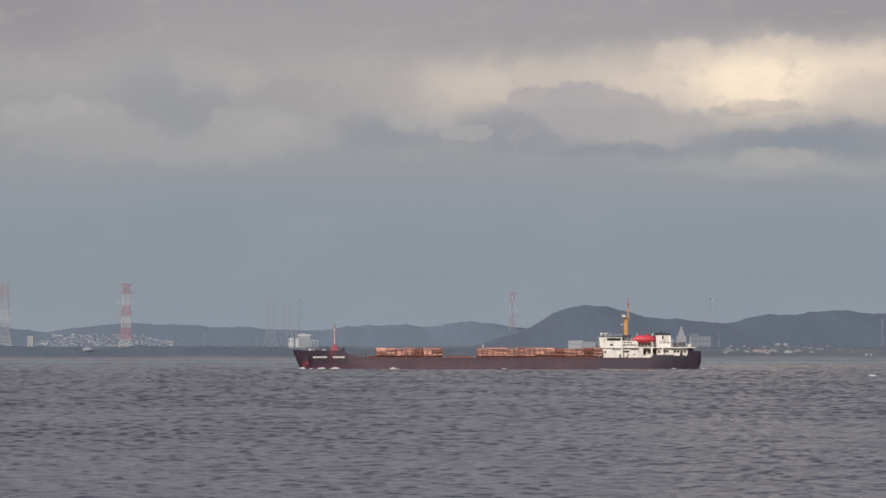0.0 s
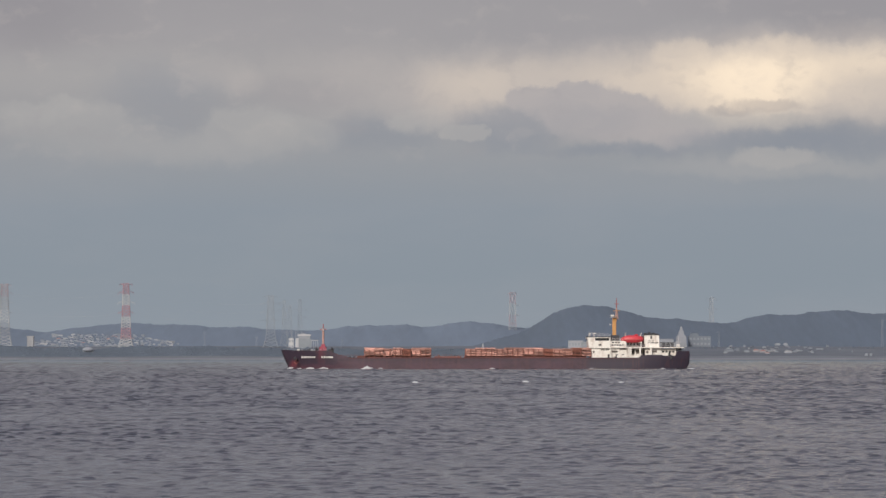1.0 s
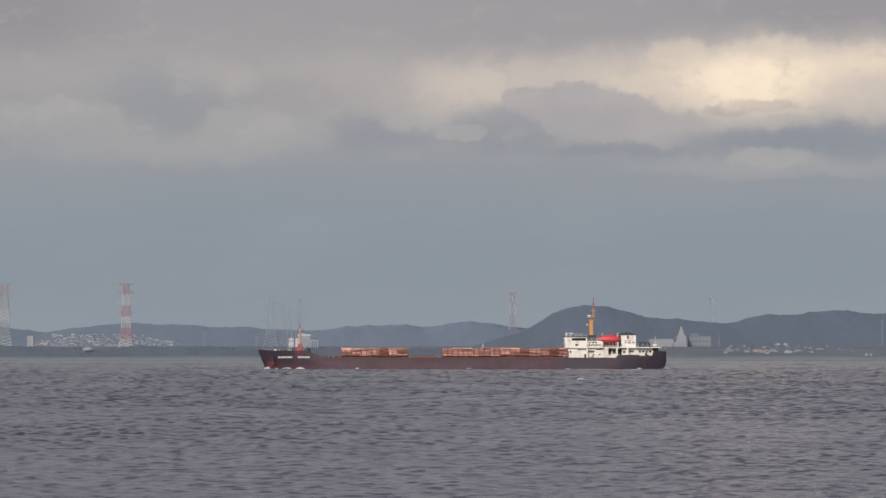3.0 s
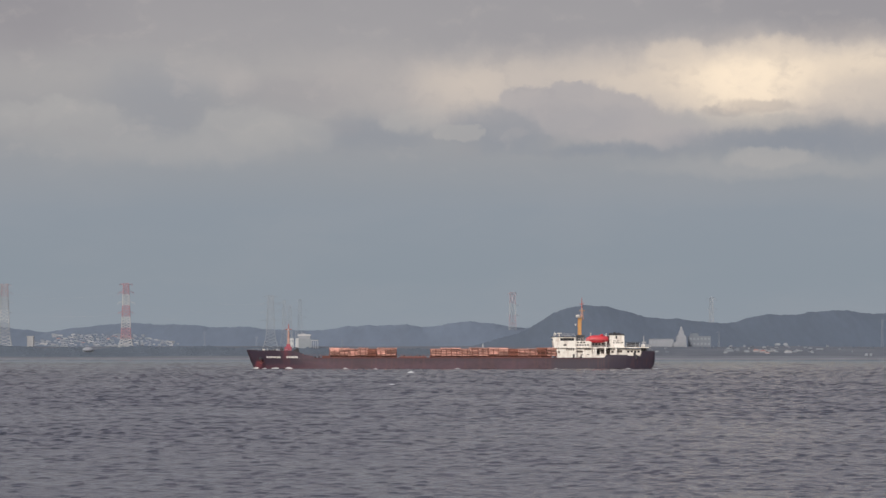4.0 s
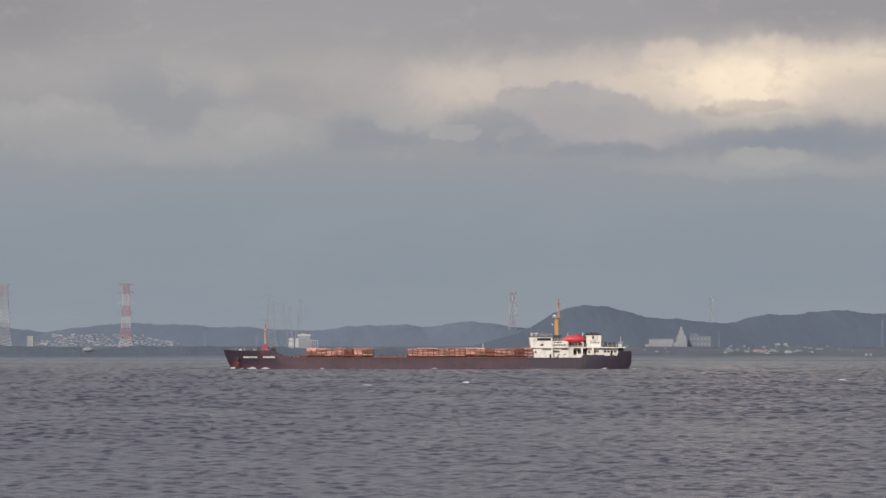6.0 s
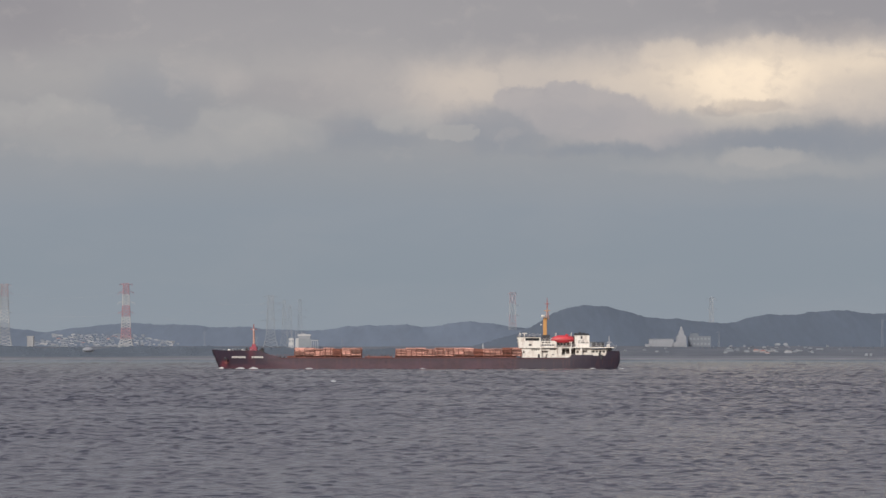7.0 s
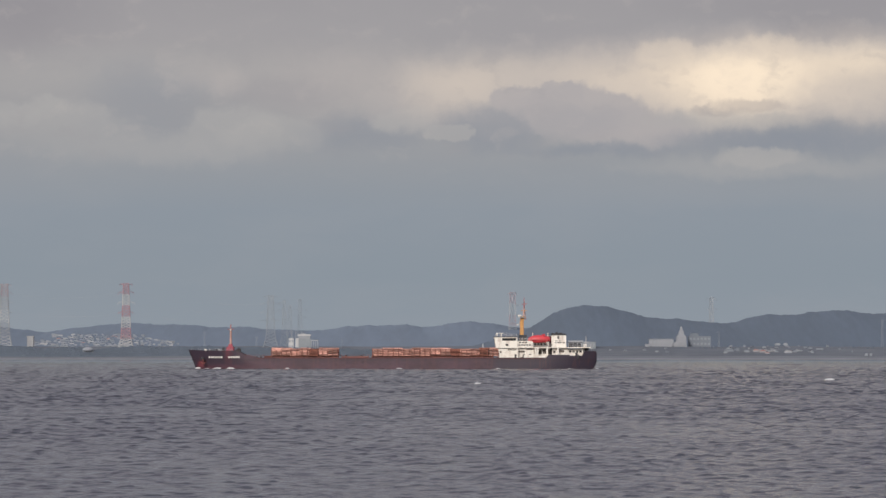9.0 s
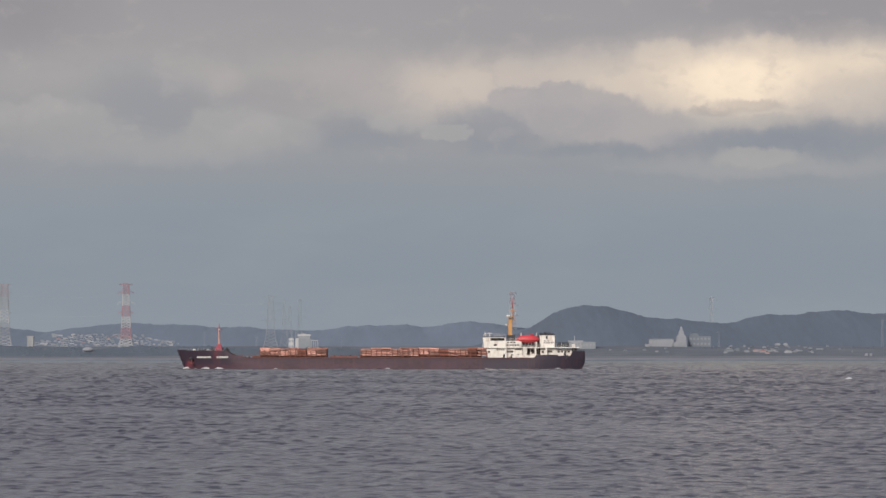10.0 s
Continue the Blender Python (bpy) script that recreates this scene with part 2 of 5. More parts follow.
def cloud_material():
    """Stratocumulus over a blue-grey lower sky. Local coordinates: x across, z up, one unit = 100 view units of the distant sky."""
    m = bpy.data.materials.new("cloudy_sky")
    m.use_nodes = True
    nt = m.node_tree
    nt.nodes.clear()
    L = nt.links.new
    out = nt.nodes.new("ShaderNodeOutputMaterial")
    em = nt.nodes.new("ShaderNodeEmission")
    L(em.outputs[0], out.inputs[0])
    tc = nt.nodes.new("ShaderNodeTexCoord")

    def link(n, i, v):
        if hasattr(v, "is_output"):
            L(v, n.inputs[i])
        else:
            n.inputs[i].default_value = v

    def vmath(op, a, b):
        n = nt.nodes.new("ShaderNodeVectorMath")
        n.operation = op
        link(n, 0, a)
        link(n, 1, b)
        return n.outputs[1] if op in ("LENGTH", "DISTANCE") else n.outputs[0]

    def mathn(op, a, b):
        n = nt.nodes.new("ShaderNodeMath")
        n.operation = op
        link(n, 0, a)
        link(n, 1, b)
        return n.outputs[0]

    def noise_of(v, scale, detail=5.0, rough=0.5, color=False):
        n = nt.nodes.new("ShaderNodeTexNoise")
        n.inputs["Scale"].default_value, n.inputs["Detail"].default_value, n.inputs["Roughness"].default_value = scale, detail, rough
        L(v, n.inputs["Vector"])
        return n.outputs["Color"] if color else n.outputs[0]

    def ramp(v, a, b, lo=0.0, hi=1.0, smooth=True):
        n = nt.nodes.new("ShaderNodeMapRange")
        if smooth:
            n.interpolation_type = "SMOOTHSTEP"
        n.inputs[1].default_value, n.inputs[2].default_value, n.inputs[3].default_value, n.inputs[4].default_value = a, b, lo, hi
        L(v, n.inputs[0])
        return n.outputs[0]

    def mix(fac, a, b):
        n = nt.nodes.new("ShaderNodeMix")
        n.data_type = "RGBA"
        link(n, 0, fac)
        for i, c in ((6, a), (7, b)):
            if hasattr(c, "is_output"):
                L(c, n.inputs[i])
            else:
                n.inputs[i].default_value = (*c, 1)
        return n.outputs[2]

    P = tc.outputs["Object"]
    w1 = vmath("SUBTRACT", noise_of(P, 1.1, 2.0, 0.5, True), (0.5, 0.5, 0.5))
    w2 = vmath("SUBTRACT", noise_of(P, 4.5, 5.0, 0.6, True), (0.5, 0.5, 0.5))
    W = vmath("ADD", P, vmath("ADD", vmath("MULTIPLY", w1, (0.7, 0, 0.34)), vmath("MULTIPLY", w2, (0.30, 0, 0.20))))
    sep = nt.nodes.new("ShaderNodeSeparateXYZ")
    L(P, sep.inputs[0])
    # rounded cauliflower heads at two sizes
    heads = None
    for scale, amp in ((2.3, 0.30), (6.0, 0.13)):
        vo = nt.nodes.new("ShaderNodeTexVoronoi")
        vo.feature = "SMOOTH_F1"
        vo.inputs["Scale"].default_value, vo.inputs["Smoothness"].default_value = scale, 0.5
        L(W, vo.inputs["Vector"])
        v = mathn("MULTIPLY", mathn("SUBTRACT", vo.outputs["Distance"], 0.42), amp)
        heads = v if heads is None else mathn("ADD", heads, v)

    def blob(px, py, rx, ry, soft=1.0, fade=0.0):
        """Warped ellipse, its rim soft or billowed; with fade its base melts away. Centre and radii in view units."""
        d = vmath("SUBTRACT", W, ((px - 784) / 100, 0, (630 - py) / 100))
        d = vmath("MULTIPLY", d, (100 / rx, 0, 100 / ry))
        r = vmath("LENGTH", d, (0, 0, 0))
        if soft < 0.3:
            r = mathn("ADD", r, heads)
        b = ramp(r, 1.0 + 0.75 * soft, 1.0 - 0.75 * soft)
        if fade:
            sd = nt.nodes.new("ShaderNodeSeparateXYZ")
            L(d, sd.inputs[0])
            b = mathn("MULTIPLY", b, ramp(sd.outputs[2], -1.0, -1.0 + fade))
        return b

    # lower sky: pale near the hills, bluer higher up, lilac grey above
    base = nt.nodes.new("ShaderNodeValToRGB")
    e = base.color_ramp.elements
    e[0].position, e[0].color = 0.0, (0.270, 0.307, 0.353, 1)
    e[1].position, e[1].color = 1.0, (0.338, 0.326, 0.340, 1)
    for pos, c in ((0.22, (0.257, 0.297, 0.341)), (0.40, (0.266, 0.302, 0.346)), (0.52, (0.300, 0.318, 0.345)), (0.62, (0.330, 0.332, 0.345)), (0.78, (0.362, 0.350, 0.355)), (0.9, (0.356, 0.342, 0.353))):
        k = e.new(pos)
        k.color = (*c, 1)
    L(ramp(sep.outputs[2], 0.0, 6.4, 0, 1, False), base.inputs[0])
    c = mix(ramp(noise_of(vmath("MULTIPLY", W, (0.3, 1, 1.0)), 0.9, 5.0, 0.5), 0.4, 0.7, 0.0, 0.10), base.outputs[0], (0.40, 0.39, 0.40))
    pale, warm, cream, glow = (0.405, 0.395, 0.392), (0.50, 0.455, 0.435), (0.76, 0.645, 0.53), (1.0, 0.83, 0.64)
    slate, lilac, dome, dusk = (0.255, 0.277, 0.322), (0.335, 0.322, 0.338), (0.425, 0.398, 0.400), (0.275, 0.262, 0.285)
    for fill, strength, px, py, rx, ry, soft, fade in (
            (dusk, 0.55, 20, 20, 150, 70, 1.1, 0), (dusk, 0.35, 1480, 10, 260, 40, 1.1, 0), (pale, 0.35, 190, 125, 260, 36, 1.1, 0),
            (warm, 0.45, 660, 150, 170, 55, 1.1, 0), (slate, 0.33, 290, 195, 105, 60, 1.1, 0), (slate, 0.2, 255, 145, 80, 36, 1.1, 0),
            (pale, 0.65, 110, 230, 130, 56, 0.26, 1.8), (pale, 0.5, 92, 190, 46, 24, 0.28, 1.2), (pale, 0.4, 30, 205, 60, 30, 0.29, 1.4),
            (pale, 0.68, 425, 240, 92, 60, 0.26, 1.8), (pale, 0.55, 500, 240, 90, 36, 0.3, 1.2), (pale, 0.5, 290, 262, 160, 24, 1.1, 0),
            (warm, 0.25, 365, 128, 60, 26, 1.0, 0), (warm, 0.25, 415, 146, 34, 18, 0.9, 0), (lilac, 0.45, 520, 165, 90, 26, 0.9, 0),
            (slate, 0.5, 660, 235, 90, 30, 1.0, 0), (pale, 0.75, 735, 215, 60, 26, 0.3, 0.9),
            (warm, 0.75, 880, 165, 150, 60, 0.9, 0), (cream, 0.25, 810, 165, 70, 40, 1.0, 0), (cream, 0.34, 970, 140, 190, 40, 1.0, 0),
            (warm, 0.75, 1180, 165, 220, 75, 0.7, 0), (cream, 0.50, 1170, 136, 150, 50, 0.9, 0), (cream, 0.68, 1330, 142, 190, 64, 0.85, 0),
            (cream, 0.58, 1510, 118, 120, 58, 0.9, 0), (warm, 0.6, 1520, 180, 130, 40, 0.8, 0), (glow, 0.90, 1316, 140, 90, 54, 1.1, 0),
            (glow, 0.55, 1410, 118, 70, 40, 1.1, 0), (glow, 0.45, 1545, 100, 60, 30, 0.9, 0), (warm, 0.45, 1400, 72, 210, 26, 1.1, 0), (warm, 0.35, 1100, 92, 200, 24, 1.1, 0), (cream, 0.5, 1385, 82, 56, 24, 0.5, 0), (cream, 0.4, 1195, 92, 60, 22, 0.5, 0),
            (lilac, 0.4, 960, 62, 160, 26, 1.1, 0), (lilac, 0.45, 1280, 62, 60, 16, 0.8, 0), (dusk, 0.25, 1480, 50, 90, 20, 0.9, 0),
            (slate, 0.55, 885, 225, 95, 40, 0.6, 0), (dome, 0.88, 1040, 205, 122, 60, 0.17, 0.9), (dome, 0.75, 1010, 160, 36, 18, 0.22, 0), (dome, 0.85, 935, 178, 60, 26, 0.2, 0.9),
            (dome, 0.8, 1130, 232, 110, 36, 0.35, 0.7), (slate, 0.2, 1030, 215, 70, 30, 1.0, 0), (slate, 0.55, 1090, 266, 130, 11, 0.8, 0),
            (pale, 0.65, 802, 236, 42, 17, 0.2, 0), (pale, 0.5, 1290, 212, 130, 16, 0.8, 0),
            (dusk, 0.36, 1345, 187, 56, 10, 0.6, 0), (dusk, 0.32, 1280, 197, 40, 7, 0.7, 0), (dusk, 0.10, 1226, 128, 9, 7, 0.8, 0),
            (cream, 0.4, 1520, 155, 100, 46, 0.9, 0), (slate, 0.6, 1330, 249, 140, 19, 0.85, 0), (slate, 0.62, 1500, 247, 150, 25, 0.85, 0), (pale, 0.7, 1360, 280, 70, 17, 0.35, 0), (pale, 0.45, 1370, 296, 210, 16, 0.9, 0)):
        c = mix(mathn("MULTIPLY", blob(px, py, rx, ry, soft, fade), strength), c, fill)
    # faint mottling inside the clouds
    soft = noise_of(vmath("MULTIPLY", W, (0.7, 1, 1.2)), 2.0, 6.0, 0.55)
    above = ramp(sep.outputs[2], 2.8, 4.2)
    c = mix(mathn("MULTIPLY", ramp(soft, 0.50, 0.75, 0.0, 0.30), above), c, lilac)
    c = mix(mathn("MULTIPLY", ramp(soft, 0.48, 0.25, 0.0, 0.22), above), c, warm)
    # above the view: unseen cloud, tinted bluer and darker for the sea to reflect
    c = mix(ramp(sep.outputs[2], 6.6, 10.5), c, (0.282, 0.272, 0.338))
    L(c, em.inputs[0])
    em.inputs[1].default_value = 1.0
    return m


CLOUDS = cloud_material()


# ---- building helpers ----
def link_mesh(name, bm, material, smooth=False):
    me = bpy.data.meshes.new(name)
    bmesh.ops.recalc_face_normals(bm, faces=bm.faces)
    bm.to_mesh(me)
    bm.free()
    me.materials.append(material)
    if smooth:
        me.shade_smooth()
    return new(name, me)


def part(name, bm, material, parent, label="", smooth=False):
    ob = link_mesh(name, bm, material, smooth)
    ob.parent = parent
    if label:
        tagged(ob, label)
    return ob


def empty(name, m, label, category, group="", kind=""):
    ob = new(name)
    ob.matrix_world = m
    return tagged(ob, label, category, group, kind)


def box(bm, x0, x1, y0, y1, z0, z1, bevel=0.0):
    vs = [bm.verts.new(p) for p in ((x0, y0, z0), (x1, y0, z0), (x1, y1, z0), (x0, y1, z0), (x0, y0, z1), (x1, y0, z1), (x1, y1, z1), (x0, y1, z1))]
    fs = [bm.faces.new([vs[i] for i in q]) for q in ((0, 3, 2, 1), (4, 5, 6, 7), (0, 1, 5, 4), (1, 2, 6, 5), (2, 3, 7, 6), (3, 0, 4, 7))]
    if bevel:
        bmesh.ops.bevel(bm, geom=list({ed for f in fs for ed in f.edges}), offset=bevel, segments=1, affect="EDGES")
    return vs


def boxed(*a, bevel=0.0):
    bm = bmesh.new()
    box(bm, *a, bevel=bevel)
    return bm


def rod(bm, a, b, r0, r1=None, n=6):
    """A tapered bar from a to b."""
    r1 = r0 if r1 is None else r1
    a, b = Vector(a), Vector(b)
    q = (b - a).to_track_quat("Z", "Y")
    rings = []
    for c, r in ((a, r0), (b, r1)):
        rings.append([bm.verts.new(c + q @ Vector((r * math.cos(k * math.tau / n), r * math.sin(k * math.tau / n), 0))) for k in range(n)])
    for k in range(n):
        bm.faces.new((rings[0][k], rings[0][(k + 1) % n], rings[1][(k + 1) % n], rings[1][k]))
    bm.faces.new(rings[0][::-1])
    bm.faces.new(rings[1])


def rods(*bars, n=6):
    bm = bmesh.new()
    for bar in bars:
        rod(bm, *bar, n=n)
    return bm


def prism(pts, y0, y1):
    """Outline in x and z, extruded across from y0 to y1."""
    bm = bmesh.new()
    a = [bm.verts.new((x, y0, z)) for x, z in pts]
    b = [bm.verts.new((x, y1, z)) for x, z in pts]
    bm.faces.new(a)
    bm.faces.new(b[::-1])
    for i in range(len(pts)):
        j = (i + 1) % len(pts)
        bm.faces.new((a[i], b[i], b[j], a[j]))
    return bm


def at(px, d):
    """Across, in metres, at the distance d."""
    return (px - 784.0) / F * d


def up(py, d):
    return EYE_Z + (630.0 - py) / F * d


def grid_mesh(name, X, Y, Z, material):
    nr, nc = X.shape
    co = np.stack([X, Y, Z], -1).reshape(-1, 3).astype(np.float32)
    i = np.arange(nr * nc).reshape(nr, nc)
    q = np.stack([i[:-1, :-1], i[:-1, 1:], i[1:, 1:], i[1:, :-1]], -1).reshape(-1, 4)
    me = bpy.data.meshes.new(name)
    me.vertices.add(len(co))
    me.vertices.foreach_set("co", co.ravel())
    me.loops.add(q.size)
    me.loops.foreach_set("vertex_index", q.ravel().astype(np.int32))
    me.polygons.add(len(q))
    me.polygons.foreach_set("loop_start", np.arange(0, q.size, 4, dtype=np.int32))
    me.update(calc_edges=True)
    me.validate()
    me.materials.append(material)
    me.shade_smooth()
    return new(name, me)


# ---- sky backdrop ----
def make_sky():
    d = 4960.0
    k = 100.0 / F * d
    ob = link_mesh("backdrop", boxed(-60, 60, 0, 0.2, -1.5, 22), CLOUDS)
    ob.location, ob.scale = (0, d, EYE_Z), (k, k, k)
    return tagged(ob, "grey stratocumulus sky with a cream sunlit bank", "sky", kind="structure")


# ---- sea ----
def make_sea():
    rng = np.random.default_rng(5)
    near = np.array([-1500.0, -400, -80, 0, 50, 90])


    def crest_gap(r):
        """Usual distance between crests, lengthened away from the camera so that streaks suit its view."""
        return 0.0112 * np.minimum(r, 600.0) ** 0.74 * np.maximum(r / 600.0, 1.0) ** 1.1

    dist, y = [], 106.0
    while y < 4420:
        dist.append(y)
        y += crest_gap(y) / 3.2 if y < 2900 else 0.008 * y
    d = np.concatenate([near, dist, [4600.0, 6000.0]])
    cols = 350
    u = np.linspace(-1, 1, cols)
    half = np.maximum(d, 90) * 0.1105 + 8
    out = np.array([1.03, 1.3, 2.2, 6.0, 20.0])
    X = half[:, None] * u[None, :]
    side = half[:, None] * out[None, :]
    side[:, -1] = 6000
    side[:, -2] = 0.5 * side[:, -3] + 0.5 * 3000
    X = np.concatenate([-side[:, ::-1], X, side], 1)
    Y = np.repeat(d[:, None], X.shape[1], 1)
    Z = np.zeros_like(X)
    DX, DY = 2 * half[:, None] / cols, np.gradient(d)[:, None]
    # short-crested wind chop: small steep wavelets, crests mostly across the view
    gap = crest_gap(np.maximum(d, 90.0))
    for i in range(260):
        lam = 0.25 * (11 / 0.25) ** ((i + rng.random()) / 260)
        th = rng.normal(math.radians(263), math.radians((26 if i % 3 == 0 else 10) * (1.0 + 0.9 * min(1.0, max(0.0, lam - 0.9)))))
        kx, ky = math.cos(th) * math.tau / lam, math.sin(th) * math.tau / lam
        phase = rng.random() * math.tau
        w = np.exp(-0.5 * (np.log(lam / (0.82 * gap)) / 0.45) ** 2)
        rows = np.where((w > 0.03) & (d > 100) & (d < 2950))[0]
        if not len(rows):
            continue
        a, b = rows[0], rows[-1] + 1
        keep = np.clip(2.6 - np.abs(ky) * DY[a:b] / 1.1, 0, 1) * np.clip(2.6 - np.abs(kx) * DX[a:b] / 1.1, 0, 1)
        ph = kx * X[a:b] + ky * Y[a:b] + phase
        Z[a:b] += 0.0198 * lam / math.tau * w[a:b, None] * keep * np.sin(ph)
    # peaked crests and flat troughs, in patches of stronger and weaker wind
    spread = np.convolve(np.pad(Z[:, 8:-8].std(1), 40, mode="edge"), np.ones(81) / 81, mode="valid")[:, None] + 1e-6
    n = np.clip(Z / spread, -3, 3)
    gust = 0.9 + 0.16 * np.sin(X * 0.11 + 2 * np.sin(Y * 0.013)) * np.sin(Y * 0.021 + X * 0.02) + 0.12 * np.sin(Y * 0.043 + 1.5 * np.sin(X * 0.05))
    # wave height is also scaled by distance, to suit the camera's view
    Z = gust * spread * (0.45 * n + 0.40 * (np.exp(1.05 * n) - 1.73)) * (np.clip((2950 - d) / 700, 0, 1) * np.clip(1.30 - d / 2000, 0.45, 1) * np.clip(0.85 + d / 1400, 0, 1) * np.clip(1.22 - d / 1900, 0.90, 1))[:, None]
    Z[:, :5] = Z[:, -5:] = 0
    Z[:6] = 0
    Z[-3:] = 0
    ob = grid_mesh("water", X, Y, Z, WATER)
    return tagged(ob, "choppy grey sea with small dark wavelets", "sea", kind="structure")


# ---- far shore ----
FAR_TOPS = (
    (-1200, 570), (-120, 576), (0, 579), (35, 582), (65, 588), (93, 589), (108, 582), (150, 580), (195, 574), (235, 571), (285, 576), (320, 573),
    (370, 580), (432, 578), (470, 583), (565, 586), (605, 578), (690, 576), (732, 574), (755, 582), (790, 573), (830, 569), (875, 573), (910, 580), (1100, 585), (2800, 580))
NEAR_TOPS = (
    (-1200, 628), (800, 624), (835, 607), (880, 600), (920, 590), (945, 577), (962, 564), (990, 549), (1015, 541), (1045, 540), (1080, 545), (1110, 551),
    (1140, 561), (1190, 565), (1235, 568), (1265, 572), (1298, 573), (1335, 559), (1365, 556), (1400, 558), (1440, 552), (1480, 549), (1508, 550), (1532, 556), (1568, 555), (2800, 560))
BANK_TOPS = (
    (-1200, 614), (-60, 614), (0, 612), (55, 614), (78, 618), (100, 616), (135, 614), (150, 618), (170, 619), (200, 615), (250, 613), (300, 615), (340, 613), (420, 616), (520, 616),
    (640, 618), (760, 617), (840, 618), (880, 622), (930, 630), (2800, 631))
FAR_RANGE, NEAR_RANGE, BANK_RANGE = (4560, 4940, 4840, 5.0), (4420, 4800, 4680, 5.0), (4322, 4400, 4352, 2.0)


def crest(xs, tops, ridge):
    return np.interp(xs, at(np.array([p[0] for p in tops]), ridge), up(np.array([p[1] for p in tops]), ridge))


def slope(ys, span):
    y0, y1, ridge, _ = span
    t = np.clip((ys - y0) / (ridge - y0), 0, 1)
    return np.where(ys <= ridge, t ** 0.8, np.clip((y1 - ys) / (y1 - ridge), 0, 1) ** 0.6)


def land_z(x, d):
    """Height of the land at a place on the far coast."""
    z = -0.6 + 4.2 * min(1, max(0, (d - 4262) / 70)) ** 0.7 + min(1, max(0, (d - 4332) / 68)) * 10.5
    for tops, span in ((FAR_TOPS, FAR_RANGE), (NEAR_TOPS, NEAR_RANGE), (BANK_TOPS, BANK_RANGE)):
        z = max(z, float(span[3] + slope(np.array(d), span) * (crest(np.array(x), tops, span[2]) - span[3])))
    return z


def ridge_grid(name, material, tops, span, rough, label, seed):
    """A range of hills: the crest set from skyline positions in the camera's view, falling to the shore in front and
    away behind, with wooded unevenness.
    """
    y0, y1, ridge, floor_z = span
    xs = np.linspace(-1500, 1500, 1250)
    ys = np.concatenate([np.linspace(y0, ridge, 44), np.linspace(ridge, y1, 14)[1:]])
    X, Y = np.meshgrid(xs, ys)
    k = np.exp(-0.5 * (np.arange(-8, 9) / 3.5) ** 2)
    H = np.convolve(np.pad(crest(xs, tops, ridge), 8, mode="edge"), k / k.sum(), mode="valid")
    prof = slope(ys, span)
    Z = floor_z + prof[:, None] * (H - floor_z)[None, :]
    for a in range(X.shape[0]):
        for b in range(X.shape[1]):
            x, y = X[a, b], Y[a, b]
            Z[a, b] += prof[a] ** 4 * (rough * noise.noise(Vector((x * 0.05, y * 0.006, seed))) + 0.7 * rough * noise.noise(Vector((x * 0.17, y * 0.012, seed)))
                                  + 0.6 * rough * noise.noise(Vector((x * 0.42, y * 0.03, seed)))) + 2.0 * prof[a] * (1 - prof[a]) * noise.noise(Vector((x * 0.014, y * 0.003, seed)))
    return tagged(grid_mesh(name, X, Y, Z, material), label, "hill", kind="structure")


def make_land():
    ridge_grid("hills_far", HILL_FAR_HAZED, FAR_TOPS, FAR_RANGE, 1.2, "wooded hills beyond the shore, haze in their blue-grey colour", 3.0)
    ridge_grid("hills_near", HILL_NEAR_HAZED, NEAR_TOPS, NEAR_RANGE, 1.3, "wooded hill behind the shore, blue-grey from haze in its colour", 7.0)
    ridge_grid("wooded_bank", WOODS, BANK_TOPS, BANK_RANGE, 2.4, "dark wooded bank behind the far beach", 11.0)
    # low coast with beach
    xs = np.linspace(-3000, 3000, 420)
    ys = np.concatenate([np.linspace(4262, 4330, 14), np.linspace(4345, 4700, 20)])
    X, Y = np.meshgrid(xs, ys)
    t = np.clip((Y - 4262) / 70, 0, 1)
    Z = -0.6 + 4.2 * t ** 0.7 + np.clip((Y - 4332) / 68, 0, 1) * 10.5
    for a in range(X.shape[0]):
        for b in range(X.shape[1]):
            Z[a, b] += 1.6 * max(0, t[a, b] - 0.3) * noise.noise(Vector((X[a, b] * 0.012, Y[a, b] * 0.02, 1.0)))
    sand = np.linspace(4263, 4282, 8)
    XB, YB = np.meshgrid(xs, sand)
    ZB = -0.55 + 4.2 * np.clip((YB - 4262) / 70, 0, 1) ** 0.7
    for a in range(XB.shape[0]):
        for b in range(XB.shape[1]):
            ZB[a, b] += 0.3 + 0.2 * noise.noise(Vector((XB[a, b] * 0.02, 0, 4.0)))
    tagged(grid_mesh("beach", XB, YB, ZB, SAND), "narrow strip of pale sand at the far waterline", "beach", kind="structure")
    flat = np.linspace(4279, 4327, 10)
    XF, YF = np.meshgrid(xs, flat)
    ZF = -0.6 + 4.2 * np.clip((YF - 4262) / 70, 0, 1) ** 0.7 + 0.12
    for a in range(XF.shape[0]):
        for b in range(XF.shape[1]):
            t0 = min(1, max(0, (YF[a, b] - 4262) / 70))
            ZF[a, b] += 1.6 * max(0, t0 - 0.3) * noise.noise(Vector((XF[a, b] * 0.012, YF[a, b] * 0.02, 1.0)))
    tagged(grid_mesh("tidal_flat", XF, YF, ZF, FLAT), "tidal flat behind the beach, haze-tinted grey-blue", "coast", kind="structure")
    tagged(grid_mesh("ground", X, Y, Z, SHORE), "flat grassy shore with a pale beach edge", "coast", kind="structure")


